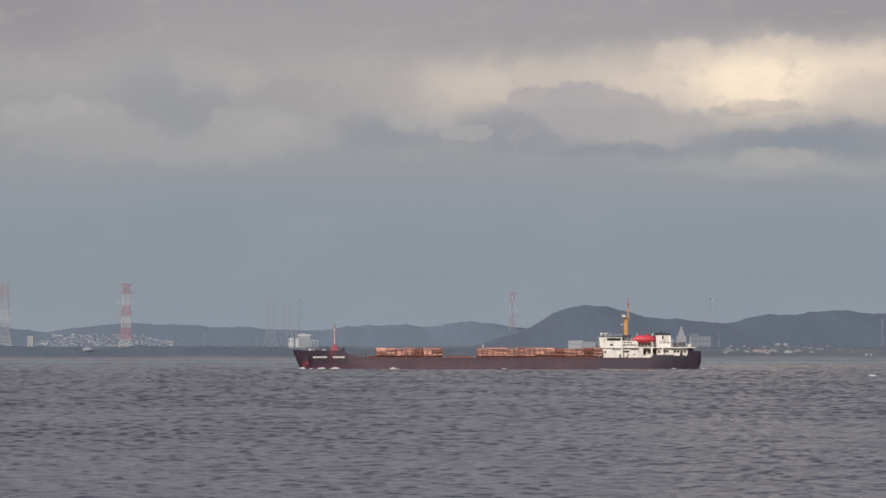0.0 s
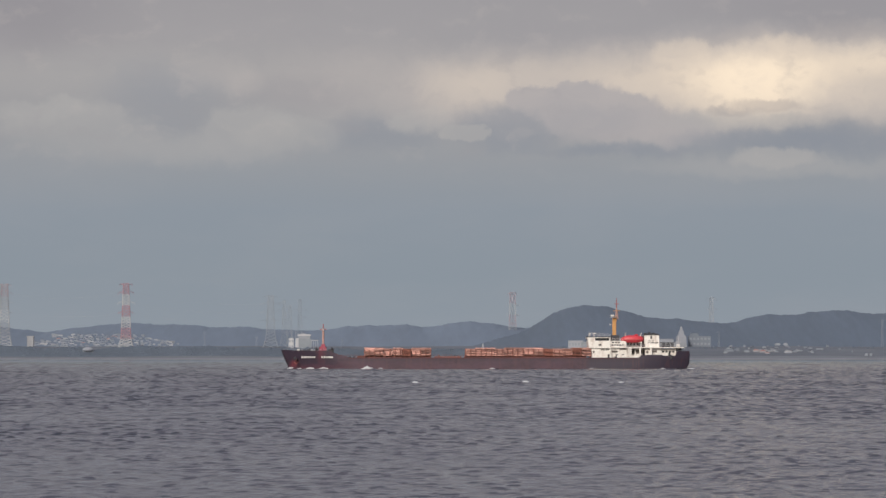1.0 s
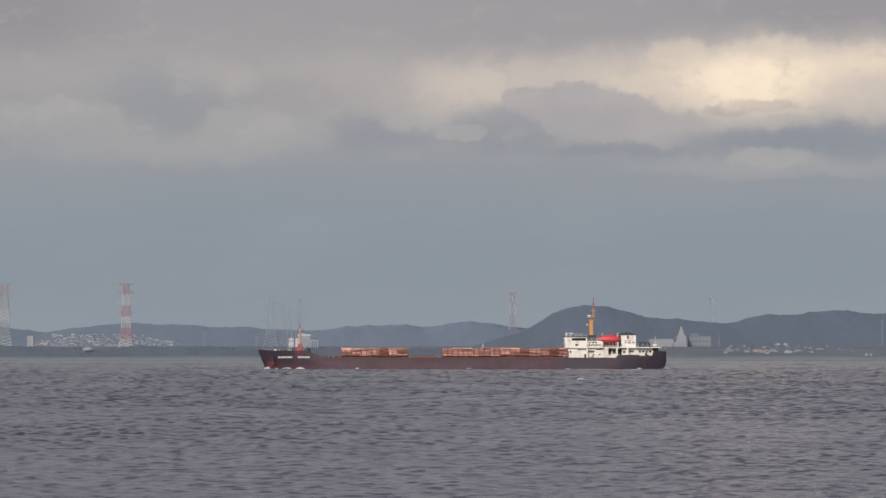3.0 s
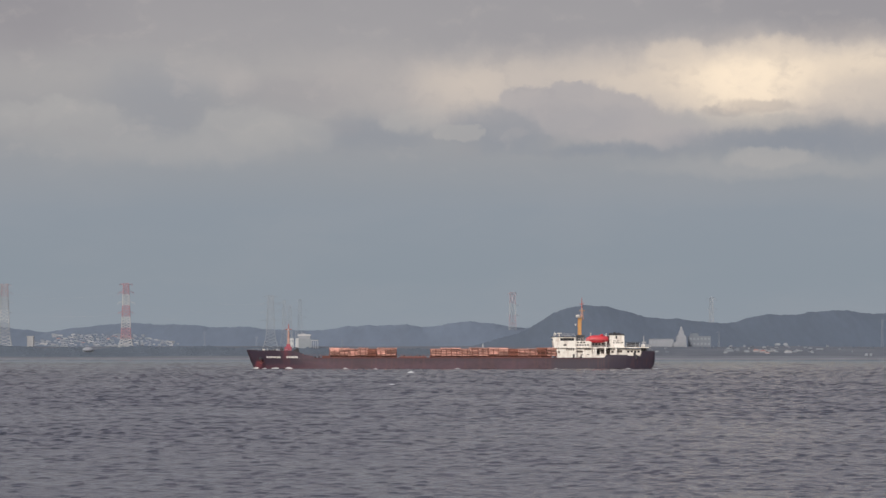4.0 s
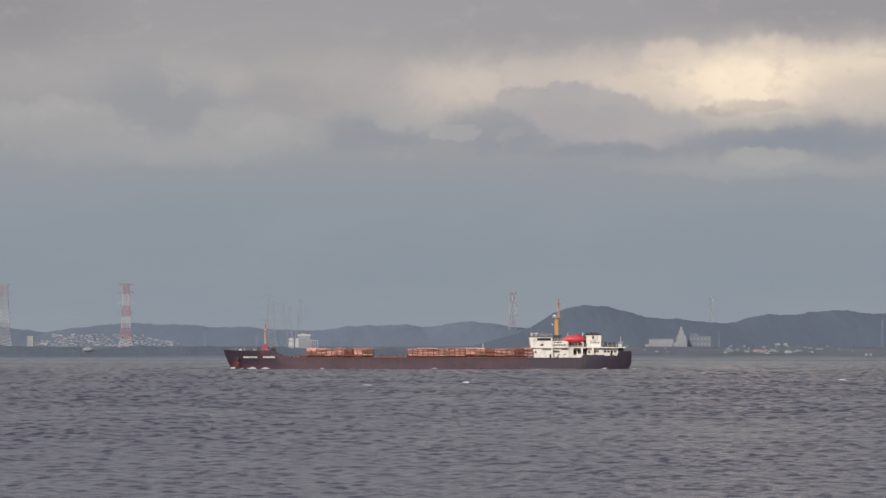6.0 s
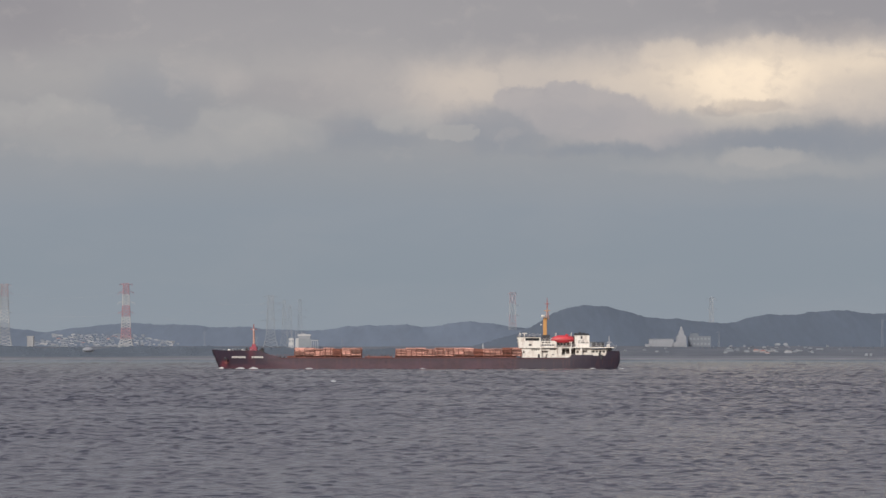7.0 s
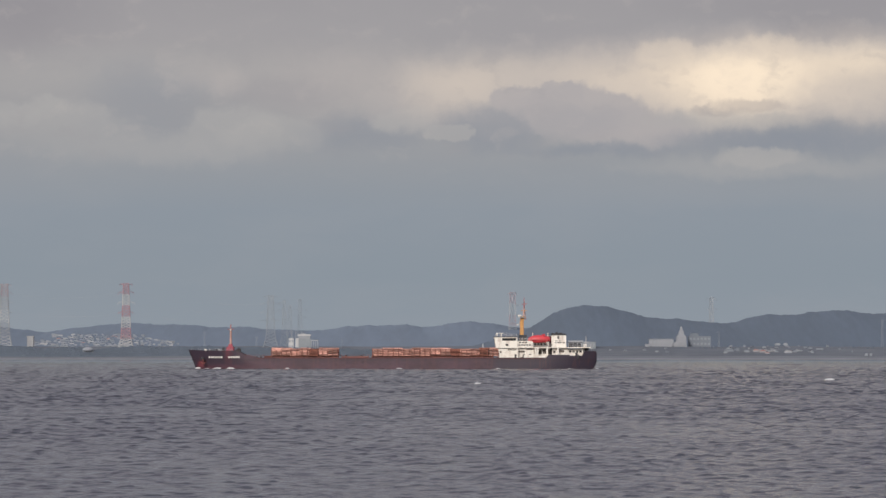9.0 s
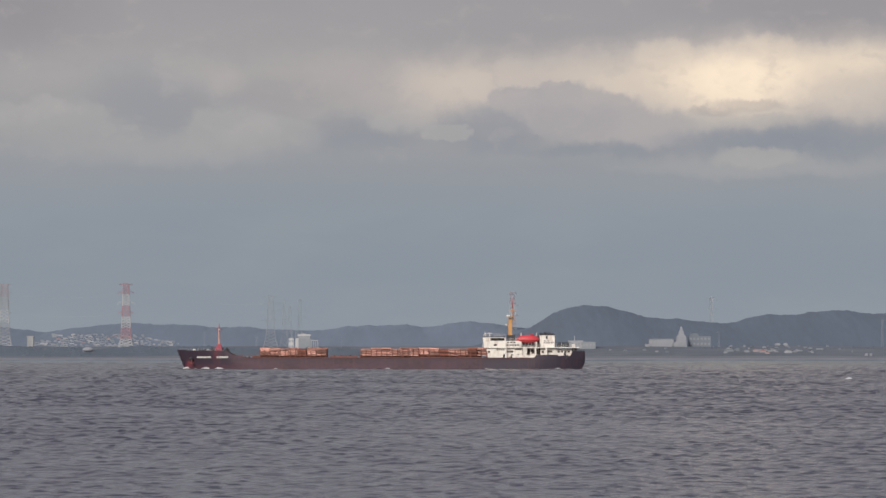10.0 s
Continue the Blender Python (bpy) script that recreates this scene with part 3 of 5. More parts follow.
def make_woods():
    """Belts of trees along the coast, one uneven mass of crowns."""
    rng = random.Random(11)
    ico = bmesh.new()
    bmesh.ops.create_icosphere(ico, subdivisions=1, radius=1.0)
    ico.verts.index_update()
    ico_v = np.array([v.co[:] for v in ico.verts])
    ico_f = np.array([[v.index for v in f.verts] for f in ico.faces])
    ico.free()
    jit = np.random.default_rng(3)
    verts, faces = [], []
    spots = []
    for i in range(900):
        px = rng.uniform(-140, 890)
        spots.append((px, rng.uniform(4326, 4356), rng.uniform(1.2, 2.6)))
    for i in range(90):
        px = rng.choice((20, 95, 130, 250, 300, 390, 470, 600, 700)) + rng.gauss(0, 22)
        spots.append((px, rng.uniform(4346, 4354), rng.uniform(2.2, 3.4)))
    for i in range(160):
        px = rng.uniform(850, 1700)
        spots.append((px, rng.uniform(4388, 4405), rng.uniform(0.8, 1.7)))
    for px, d, r in spots:
        x = at(px, d)
        c = Vector((x, d, land_z(x, d) - 0.6 * r))
        faces.append(ico_f + len(ico_v) * len(verts))
        verts.append(np.array(c) + ico_v * np.array((r * 1.5, r, r * 0.8)) * (1 + jit.uniform(-0.16, 0.16, (len(ico_v), 1))))
    me = bpy.data.meshes.new("shore_woods")
    me.from_pydata(np.concatenate(verts).tolist(), [], np.concatenate(faces).tolist())
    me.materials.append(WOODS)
    ob = new("shore_woods", me)
    tagged(ob, "belt of dark trees along the far shore", "woods", kind="stuff")


def lattice_tower(name, px, top, foot, d, base_w, top_w, bands, arms, label, bar=0.3, group="pylons"):
    """Four-legged lattice pylon: legs and braces in painted bands, and cross arms."""
    x, z1 = at(px, d), up(top, d)
    z0 = min(up(foot, d), land_z(x, d))
    h = z1 - z0
    root = empty(name, pose(x, d, z0 - 1.0), label, "pylon", group)
    n = len(bands)

    def wid(t):
        return top_w + (base_w - top_w) * (0.5 * (1 - t) + 0.5 * max(0.0, 1 - t / 0.22) ** 1.2)

    for i, m in enumerate(bands):
        bm = bmesh.new()
        sub = 4
        for s in range(sub):
            t0, t1 = (i + s / sub) / n, (i + (s + 1) / sub) / n
            a, b = wid(t0) / 2, wid(t1) / 2
            za, zb = t0 * h + (0 if t0 else -1), t1 * h
            cs = ((-1, -1), (1, -1), (1, 1), (-1, 1))
            for k in range(4):
                (sx, sy), (tx, ty) = cs[k], cs[(k + 1) % 4]
                rod(bm, (sx * a, sy * a, za + 1), (sx * b, sy * b, zb + 1), bar * 1.3, n=4)
                rod(bm, (sx * a, sy * a, za + 1), (tx * b, ty * b, zb + 1), bar * 0.7, n=4)
                rod(bm, (tx * a, ty * a, za + 1), (sx * b, sy * b, zb + 1), bar * 0.7, n=4)
                rod(bm, (sx * b, sy * b, zb + 1), (tx * b, ty * b, zb + 1), bar * 0.7, n=4)
        part("tower_section", bm, m, root)
    for t, reach in arms:
        z = t * h + 1
        for s in (-1, 1):
            bm = bmesh.new()
            for yy in (-top_w / 2, top_w / 2):
                rod(bm, (s * top_w / 2, yy, z), (s * reach, 0, z), bar * 0.6, n=4)
                rod(bm, (s * top_w / 2, yy, min(z + 2.2, h + 1)), (s * reach, 0, z), bar * 0.5, n=4)
            rod(bm, (s * reach, 0, z), (s * reach, 0, z - 2.2), bar * 0.4, n=4)
            part("cross_arm", bm, bands[min(n - 1, int(t * n))], root)
    return root


def make_pylons():
    R, W, G = PYLON_RED, PYLON_WHITE, PYLON_GREY
    four = ((0.56, 8.5), (0.71, 9.0), (0.86, 8.5), (0.985, 7))
    lattice_tower("transmission_tower", 223, 502, 617, 4375, 17, 5.6, (W, R, W, R, W, R), four, "red and white banded lattice pylon on the shore", 0.27)
    lattice_tower("transmission_tower", 8, 503, 614, 4385, 17, 6.5, (W, HAZED_WHITE, W, HAZED_WHITE, HAZE_PALE_RED), four, "pale lattice pylon with a haze-paled red top", 0.2)
    lattice_tower("transmission_tower", 907, 518, 598, 4805, 12, 6.0, (HAZED_WHITE, HAZED_RED, HAZED_WHITE, HAZED_RED), ((0.5, 7.5), (0.72, 8), (0.97, 6)), "haze-paled red and white lattice pylon by the hill", 0.18)
    lattice_tower("transmission_tower", 479, 523, 614, 4390, 17, 5.0, (FAINT, FAINT, FAINT, FAINT), ((0.52, 10), (0.68, 11), (0.84, 10.5), (0.97, 8)), "broad grey lattice pylon among thinner pylons", 0.14)
    for px, top, d in ((503, 531, 4450), (513, 540, 4500), (531, 530, 4520)):
        lattice_tower("transmission_tower", px, top, 614, d, 10, 2.6, (FAINT, FAINT, FAINT), ((0.62, 7), (0.78, 8), (0.94, 6)), "thin grey lattice pylon among other pylons", 0.085)
    lattice_tower("transmission_tower", 1259, 527, 580, 4690, 7, 3.0, (G, G), ((0.6, 6), (0.95, 6)), "thin grey lattice pylon on the hill", 0.12)
    for px, top, foot, d in ((362, 586, 615, 4390), (605, 598, 617, 4390), (1272, 586, 608, 4430), (454, 595, 615, 4400), (1561, 566, 612, 4420)):
        lattice_tower("lattice_mast", px, top, foot, d, 2.6, 1.2, (FAINT, FAINT), ((0.9, 2.2),), "small faint lattice mast on the coast", 0.035, "coast masts")


def make_power_lines():
    """Slack cables from pylon to pylon, one from each arm."""
    for (xa, ya, da), (xb, yb, db) in (((8, 552, 4385), (223, 553, 4375)), ((8, 520, 4385), (223, 518, 4375)), ((223, 553, 4375), (479, 567, 4390)), ((223, 535, 4375), (479, 552, 4390)), ((223, 518, 4375), (479, 538, 4390))):
        for side in (-8.5, 8.5):
            a, b = Vector((at(xa, da) + side, da, up(ya, da))), Vector((at(xb, db) + side, db, up(yb, db)))
            bm = bmesh.new()
            pts = [a.lerp(b, k / 18) - Vector((0, 0, 22 * (k / 18) * (1 - k / 18))) for k in range(19)]
            for p, q in zip(pts, pts[1:]):
                rod(bm, p, q, 0.022, n=3)
            tagged(link_mesh("power_line", bm, FAINT), "thin slack power line between pylons", "cable", "power lines")


def block(name, px0, px1, top, foot, d, depth, material, label, category="building", roof=None, windows=0, storeys=1, group="", glass=None):
    """Far building: walls, a roof slab and rows of windows."""
    x0, x1, z0, z1 = at(px0, d), at(px1, d), up(foot, d), up(top, d)
    z0 = min(z0, land_z((x0 + x1) / 2, d))
    cx, w, h = (x0 + x1) / 2, x1 - x0, z1 - z0
    root = empty(name, pose(cx, d, z0 - 2), label, category, group)
    part("wall", boxed(-w / 2, w / 2, 0, depth, 0, h + 2), material, root)
    part("roof", boxed(-w / 2 - 0.3, w / 2 + 0.3, -0.3, depth + 0.3, h + 2, h + 2.6), roof or material, root)
    for s in range(storeys):
        for k in range(windows):
            cxw = -w / 2 + (k + 0.5) * w / windows
            zz = 2 + (s + 0.35) * h / storeys
            part("window", boxed(cxw - w / windows * 0.3, cxw + w / windows * 0.3, -0.12, 0.05, zz, zz + h / storeys * 0.42), glass or FAR_WINDOW, root)
    return root


def make_coast_buildings():
    d = 4365.0
    # white works: small block, tall end wall, stepped roof house and an open frame
    block("factory_annex", 511, 519.5, 600, 616, d, 9, FAR_BRIGHT, "small white block beside the works", windows=2, storeys=2)
    x0, z0 = at(537, d), up(616, d)
    root = empty("factory", pose(x0, d, z0 - 2), "white works with a tall stepped roof block", "building")
    # Sun and shade on the works are put in as bright and grey walls
    part("wall", boxed(-5.5, 8.0, 1, 14, 0, 11.8), FAR_GREY, root, "grey main block, shade included in its colour")
    part("end_wall", boxed(-8.6, -5.2, 0, 12, 0, 12.4), FAR_BRIGHT, root, "white end wall, sunlight included in its colour")
    part("roof_house", boxed(-5.6, 7.2, 1.6, 11, 11.8, 15.0), HALL_PALE, root)
    part("roof_slab", boxed(-6.2, 7.8, 1.0, 12, 15.0, 16.6), FAR_BRIGHT, root, "white roof slab")
    part("roof_tank", rods(((-1, 6, 16.6), (-1, 6, 18.2), 2.4, 2.2), n=12), HALL_PALE, root)
    part("roof", boxed(8.0, 16.0, 0, 12, 9.6, 10.6), FAR_WHITE, root)
    for k in range(4):
        part("column", boxed(8.6 + k * 2.2, 9.2 + k * 2.2, 0, 0.8, 0, 9.6), FAR_WHITE, root)
    for px, top in ((515, 583), (523, 581)):
        part("chimney", rods(((at(px, d) - x0, 10, 0), (at(px, d) - x0, 10, up(top, d) - z0 + 2), 0.35, 0.25)), PYLON_GREY, root)
    # hall with the stepped tower
    d = 4400.0
    block("long_hall", 1149, 1192, 601, 614, d, 14, HALL_PALE, "long pale hall on the coast", windows=7, storeys=1)
    block("hall_porch", 1142, 1150, 610, 614, d - 2, 8, HALL_PALE, "low pale porch beside the long hall")
    block("hall_wing", 1190, 1200, 606, 614, d, 12, HALL_PALE, "low pale wing between hall and tower", windows=3)
    x0, z0 = at(1206, d), up(614, d)
    root = empty("stepped_tower", pose(x0, d, z0 - 2), "pale stepped tower with a slim spire on the coast", "building")
    for w, a, b in ((11.8, 0, 13.2), (8.8, 13.2, 14.8), (6.0, 14.8, 18.8), (3.8, 18.8, 19.8), (2.6, 19.8, 22.6)):
        bm = prism([(-w / 2, a), (w / 2, a), (w / 2 - (b - a) * 0.05, b), (-w / 2 + (b - a) * 0.05, b)], 7 - w / 2, 7 + w / 2)
        part("tier", bm, HALL_PALE, root)
    for k in range(3):
        part("window", boxed(-4.2 + k * 3.2, -2.6 + k * 3.2, 0.4, 0.6, 4.0, 8.0), FAR_WINDOW, root)
    part("finial", rods(((0, 7, 22.6), (0, 7, 24.2), 1.2, 0.5), n=8), HALL_PALE, root)
    block("grey_depot", 1219, 1258, 596, 611, 4420, 16, DEPOT, "grey flat-roofed depot behind the tower", windows=6, storeys=2, glass=ROOF_GREY)
    block("depot_penthouse", 1222, 1236, 591, 604, 4430, 8, DEPOT, "small grey block over the depot")
    block("terminal", 1006, 1032, 604, 614, 4390, 10, FAR_WHITE, "low pale terminal on the coast", windows=5)
    block("terminal", 1030, 1054, 606, 614, 4385, 10, FAR_GREY, "low grey hall beside the terminal", windows=4)
    block("apartment_tower", 48, 59, 596, 617, 4420, 10, FAR_TAN, "tan apartment tower above the trees", windows=3, storeys=6)
    # domed hall in a gap of the woods
    x0, z0 = at(156, 4340), up(619, 4340)
    root = empty("domed_hall", pose(x0, 4340, z0 - 1), "pale domed hall between the trees", "building")
    bm = bmesh.new()
    bmesh.ops.create_uvsphere(bm, u_segments=16, v_segments=10, radius=1.0, matrix=Matrix.Translation((0, 0, 1)) @ Matrix.Diagonal((5.8, 5, 2.8, 1)))
    part("dome", bm, HALL_PALE, root, "", True)
    part("wall", boxed(-5.6, 5.6, -1, 6, -4, 1.0), FAR_GREY, root)
    x0, z0 = at(855, 4380), up(617, 4380)
    root = empty("lighthouse", pose(x0, 4380, z0 - 2), "small white lighthouse on the shore", "lighthouse")
    part("tower", rods(((0, 0, 0), (0, 0, 6.0), 1.3, 0.9), n=10), FAR_WHITE, root)
    part("lantern", rods(((0, 0, 6.0), (0, 0, 7.4), 0.8, 0.4), n=8), FAR_GREY, root)


def make_houses():
    """Small houses on the slope behind the woods and a few on the eastern flat."""
    rng = random.Random(4)
    taken = []

    def house(px, py, w, h, wall, roof, group, near=4400):
        d = near
        while d < 4830 and land_z(at(px, d), d) < up(py, d):
            d += 6
        x = at(px, d)
        if near == 4562 and any(abs(x - u) < 1.4 + 0.4 * w and abs(d - v) < 11 for u, v in taken):
            return
        taken.append((x, d))
        z = land_z(x, d)
        root = empty("house", pose(x, d, z - 1), "pale hillside house with a grey roof" if roof is ROOF_GREY else "pale house with a red tile roof" if roof is ROOF_RED else "white flat-topped house on the far coast", "house", group)
        part("wall", boxed(-w / 2, w / 2, 0, w * 0.7, 0, h + 1), wall, root)
        bm = prism([(-w / 2 - 0.3, h + 1), (w / 2 + 0.3, h + 1), (w * 0.3, h + 1 + w * 0.18), (-w * 0.3, h + 1 + w * 0.18)], -0.3, w * 0.7 + 0.3)
        part("roof", bm, roof, root)
        part("window", boxed(-w * 0.3, w * 0.3, -0.1, 0.1, 1 + h * 0.35, 1 + h * 0.75), FAR_WINDOW, root)

    for i in range(420):
        px = rng.uniform(60, 318) if i % 3 else rng.uniform(95, 240)
        py = rng.uniform(593, 615) if px > 95 else rng.uniform(604, 614)
        if px > 255:
            py = max(py, 600 + (px - 255) * 0.14)
        bright = rng.random() < 0.4
        wall = (FAR_BRIGHT if i % 2 else FAR_WHITE) if bright else rng.choice((FAR_GREY, HOUSE_HAZED, HOUSE_HAZED))
        roof = FAR_WHITE if bright and rng.random() < 0.6 else rng.choice((ROOF_GREY, ROOF_GREY, HOUSE_HAZED, ROOF_RED if i % 3 == 0 else ROOF_GREY))
        house(px, py, rng.uniform(1.6, 5.2), rng.uniform(0.4, 1.1), wall, roof, "hillside town", 4562)
    for i in range(46):
        px = rng.gauss(1360, 55) if i % 3 else rng.uniform(1080, 1560)
        house(px, rng.uniform(613, 626), rng.uniform(1.4, 4.5), rng.uniform(0.6, 1.3), rng.choice((DEPOT, FAR_GREY, HOUSE_HAZED)), rng.choice((ROOF_GREY, DEPOT)), "coast houses", 4300)
    for px, py, w, wall, roof in ((1322, 622, 7, FAR_GREY, ROOF_GREY), (1338, 621, 8, FAR_TAN, ROOF_RED), (1350, 622, 9, FAR_TAN, ROOF_RED), (1358, 626, 6, FAR_TAN, ROOF_RED),
                                  (1368, 621, 7, FAR_WHITE, ROOF_GREY), (1390, 611, 6, FAR_WHITE, FAR_WHITE), (1376, 610, 8, FAR_GREY, FAR_GREY), (1395, 624, 11, FAR_WHITE, FAR_WHITE), (1411, 621, 5, FAR_WHITE, FAR_WHITE),
                                  (1290, 621, 14, DEPOT, DEPOT), (1305, 620, 8, DEPOT, DEPOT), (1533, 628, 4, FAR_GREY, HOUSE_HAZED), (1541, 628, 3, FAR_GREY, HOUSE_HAZED), (1080, 620, 3, HOUSE_HAZED, HOUSE_HAZED)):
        house(px, py + 2, w * 0.75, 1.2, wall, roof, "coast houses", 4300)


# ---- the timber ship ----
SH = 0.1822          # metres per view unit at the ship


def sx(px):
    return (px - 333.0) * SH


def sz(py):
    return (652.6 - py) * SH


SHIP_D = 1308.6
BEAM = 8.6


def hull_half(x, z):
    """Half-breadth of the hull at x metres from the bow tip and the height z."""
    stem = 2.5 * (1 - min(1, max(0, z) / 6.15)) ** 1.1     # raked stem
    t = max(0.0, (x - stem) / (17.0 + 5.0 * (1 - max(0, z) / 6)))
    fore = math.sin(min(1.0, t) * math.pi / 2) ** 0.75
    q = max(0.0, (x - (118 - 6 * (1 - max(0, z) / 6))) / 14.0)
    aft = max(0.55, 1 - 0.22 * q ** 2)
    return BEAM * fore * aft


def deck_line(x):
    """Height of the top of the hull plating."""
    if x < 15.6:
        return 6.15 - 0.30 * min(1, x / 5)
    if x < 18.4:
        return 5.85 - (x - 15.6) / 2.8 * 1.35
    if x < 22.5:
        return 4.5 - (x - 18.4) / 4.1 * 0.9
    if x < 115.0:
        return 3.6
    if x < 121.6:
        return min(4.48, 3.6 + (x - 115.0) * 1.4)
    if x < 126.6:
        return max(4.2, 4.48 - (x - 121.6) * 1.2)
    return min(5.68, 4.2 + (x - 126.6) * 2.4)


def make_hull(root):
    bm = bmesh.new()
    xs = sorted(set([0, 0.3, 0.8, 1.5, 2.4, 3.4, 4.6, 6, 8, 10, 12, 14, 15.6, 16.5, 17.5, 18.4, 20, 21.2, 22.5, 24, 27, 30] + list(range(35, 116, 5)) + [115.7, 118, 121.6, 122.2, 124, 126.6, 127.0, 127.4, 128.4, 129.4, 130.2, 130.8, 131.3]))
    fr = [-0.25, 0.0, 0.12, 0.25, 0.4, 0.55, 0.7, 0.85, 1.0]
    rows = []
    for x in xs:
        top = deck_line(x)
        row = []
        for f in fr:
            z = f * top if f >= 0 else -1.2
            stem = 2.5 * max(0.0, 1 - max(0, z) / 6.15) ** 1.1
            xx = max(x, stem)
            if x > 124:
                xx = x - (x - 124) / 7.3 * (1.1 * max(0.0, 1 - max(0, z) / 3.0) ** 2.5 + 0.3 * max(0.0, z - 5.0))
            row.append((xx, max(0.05, hull_half(xx, z)), z))
        rows.append(row)
    sides = []
    for s in (-1, 1):
        sides.append([[bm.verts.new((a, s * b, c)) for a, b, c in row] for row in rows])
    for g in sides:
        for i in range(len(xs) - 1):
            for j in range(len(fr) - 1):
                bm.faces.new((g[i][j], g[i + 1][j], g[i + 1][j + 1], g[i][j + 1]))
    for i in range(len(xs) - 1):
        bm.faces.new((sides[0][i][0], sides[1][i][0], sides[1][i + 1][0], sides[0][i + 1][0]))
    for j in range(len(fr) - 1):
        bm.faces.new((sides[0][-1][j], sides[1][-1][j], sides[1][-1][j + 1], sides[0][-1][j + 1]))
        bm.faces.new((sides[0][0][j], sides[0][0][j + 1], sides[1][0][j + 1], sides[1][0][j]))
    bmesh.ops.remove_doubles(bm, verts=bm.verts, dist=0.001)
    part("hull", bm, HULL, root, "rusty oxide-red hull, black round bow and stern", True)
    # decks
    for name, a, b, z in (("forecastle_deck", 1.5, 18.2, 4.75), ("main_deck", 18.2, 117, 3.05), ("poop_deck", 117, 130.5, 3.6)):
        bm = bmesh.new()
        n = 24
        for k in range(n):
            u0, u1 = a + (b - a) * k / n, a + (b - a) * (k + 1) / n
            p0, p1 = hull_half(u0, z) - 0.08, hull_half(u1, z) - 0.08
            bm.faces.new([bm.verts.new(v) for v in ((u0, -p0, z), (u1, -p1, z), (u1, p1, z), (u0, p0, z))])
        bmesh.ops.remove_doubles(bm, verts=bm.verts, dist=0.001)
        part(name, bm, DECK, root)
    part("forecastle_bulkhead", boxed(18.0, 18.2, -8.0, 8.0, 3.05, 4.75), DECK, root)
    # rubbing strake along the side
    bm = bmesh.new()
    rod(bm, (22, -8.62, 3.3), (114, -8.62, 3.3), 0.10, n=6)
    part("rubbing_strake", bm, HULL_RED, root, "worn red steel strake")
    bm = bmesh.new()
    rod(bm, (22, 8.62, 3.3), (114, 8.62, 3.3), 0.10, n=6)
    part("rubbing_strake", bm, HULL_RED, root, "worn red steel strake")


def rail(root, pts, z, h=1.0, material=None, step=2.0):
    """A railing along a line on a deck: posts and two bars."""
    bm = bmesh.new()
    for (x0, y0), (x1, y1) in zip(pts, pts[1:]):
        n = max(1, int(math.hypot(x1 - x0, y1 - y0) / step))
        for k in range(n + 1):
            x, y = x0 + (x1 - x0) * k / n, y0 + (y1 - y0) * k / n
            rod(bm, (x, y, z), (x, y, z + h), 0.035, n=4)
        for f in (0.5, 1.0):
            rod(bm, (x0, y0, z + h * f), (x1, y1, z + h * f), 0.03, n=4)
    part("railing", bm, material or WHITE, root)


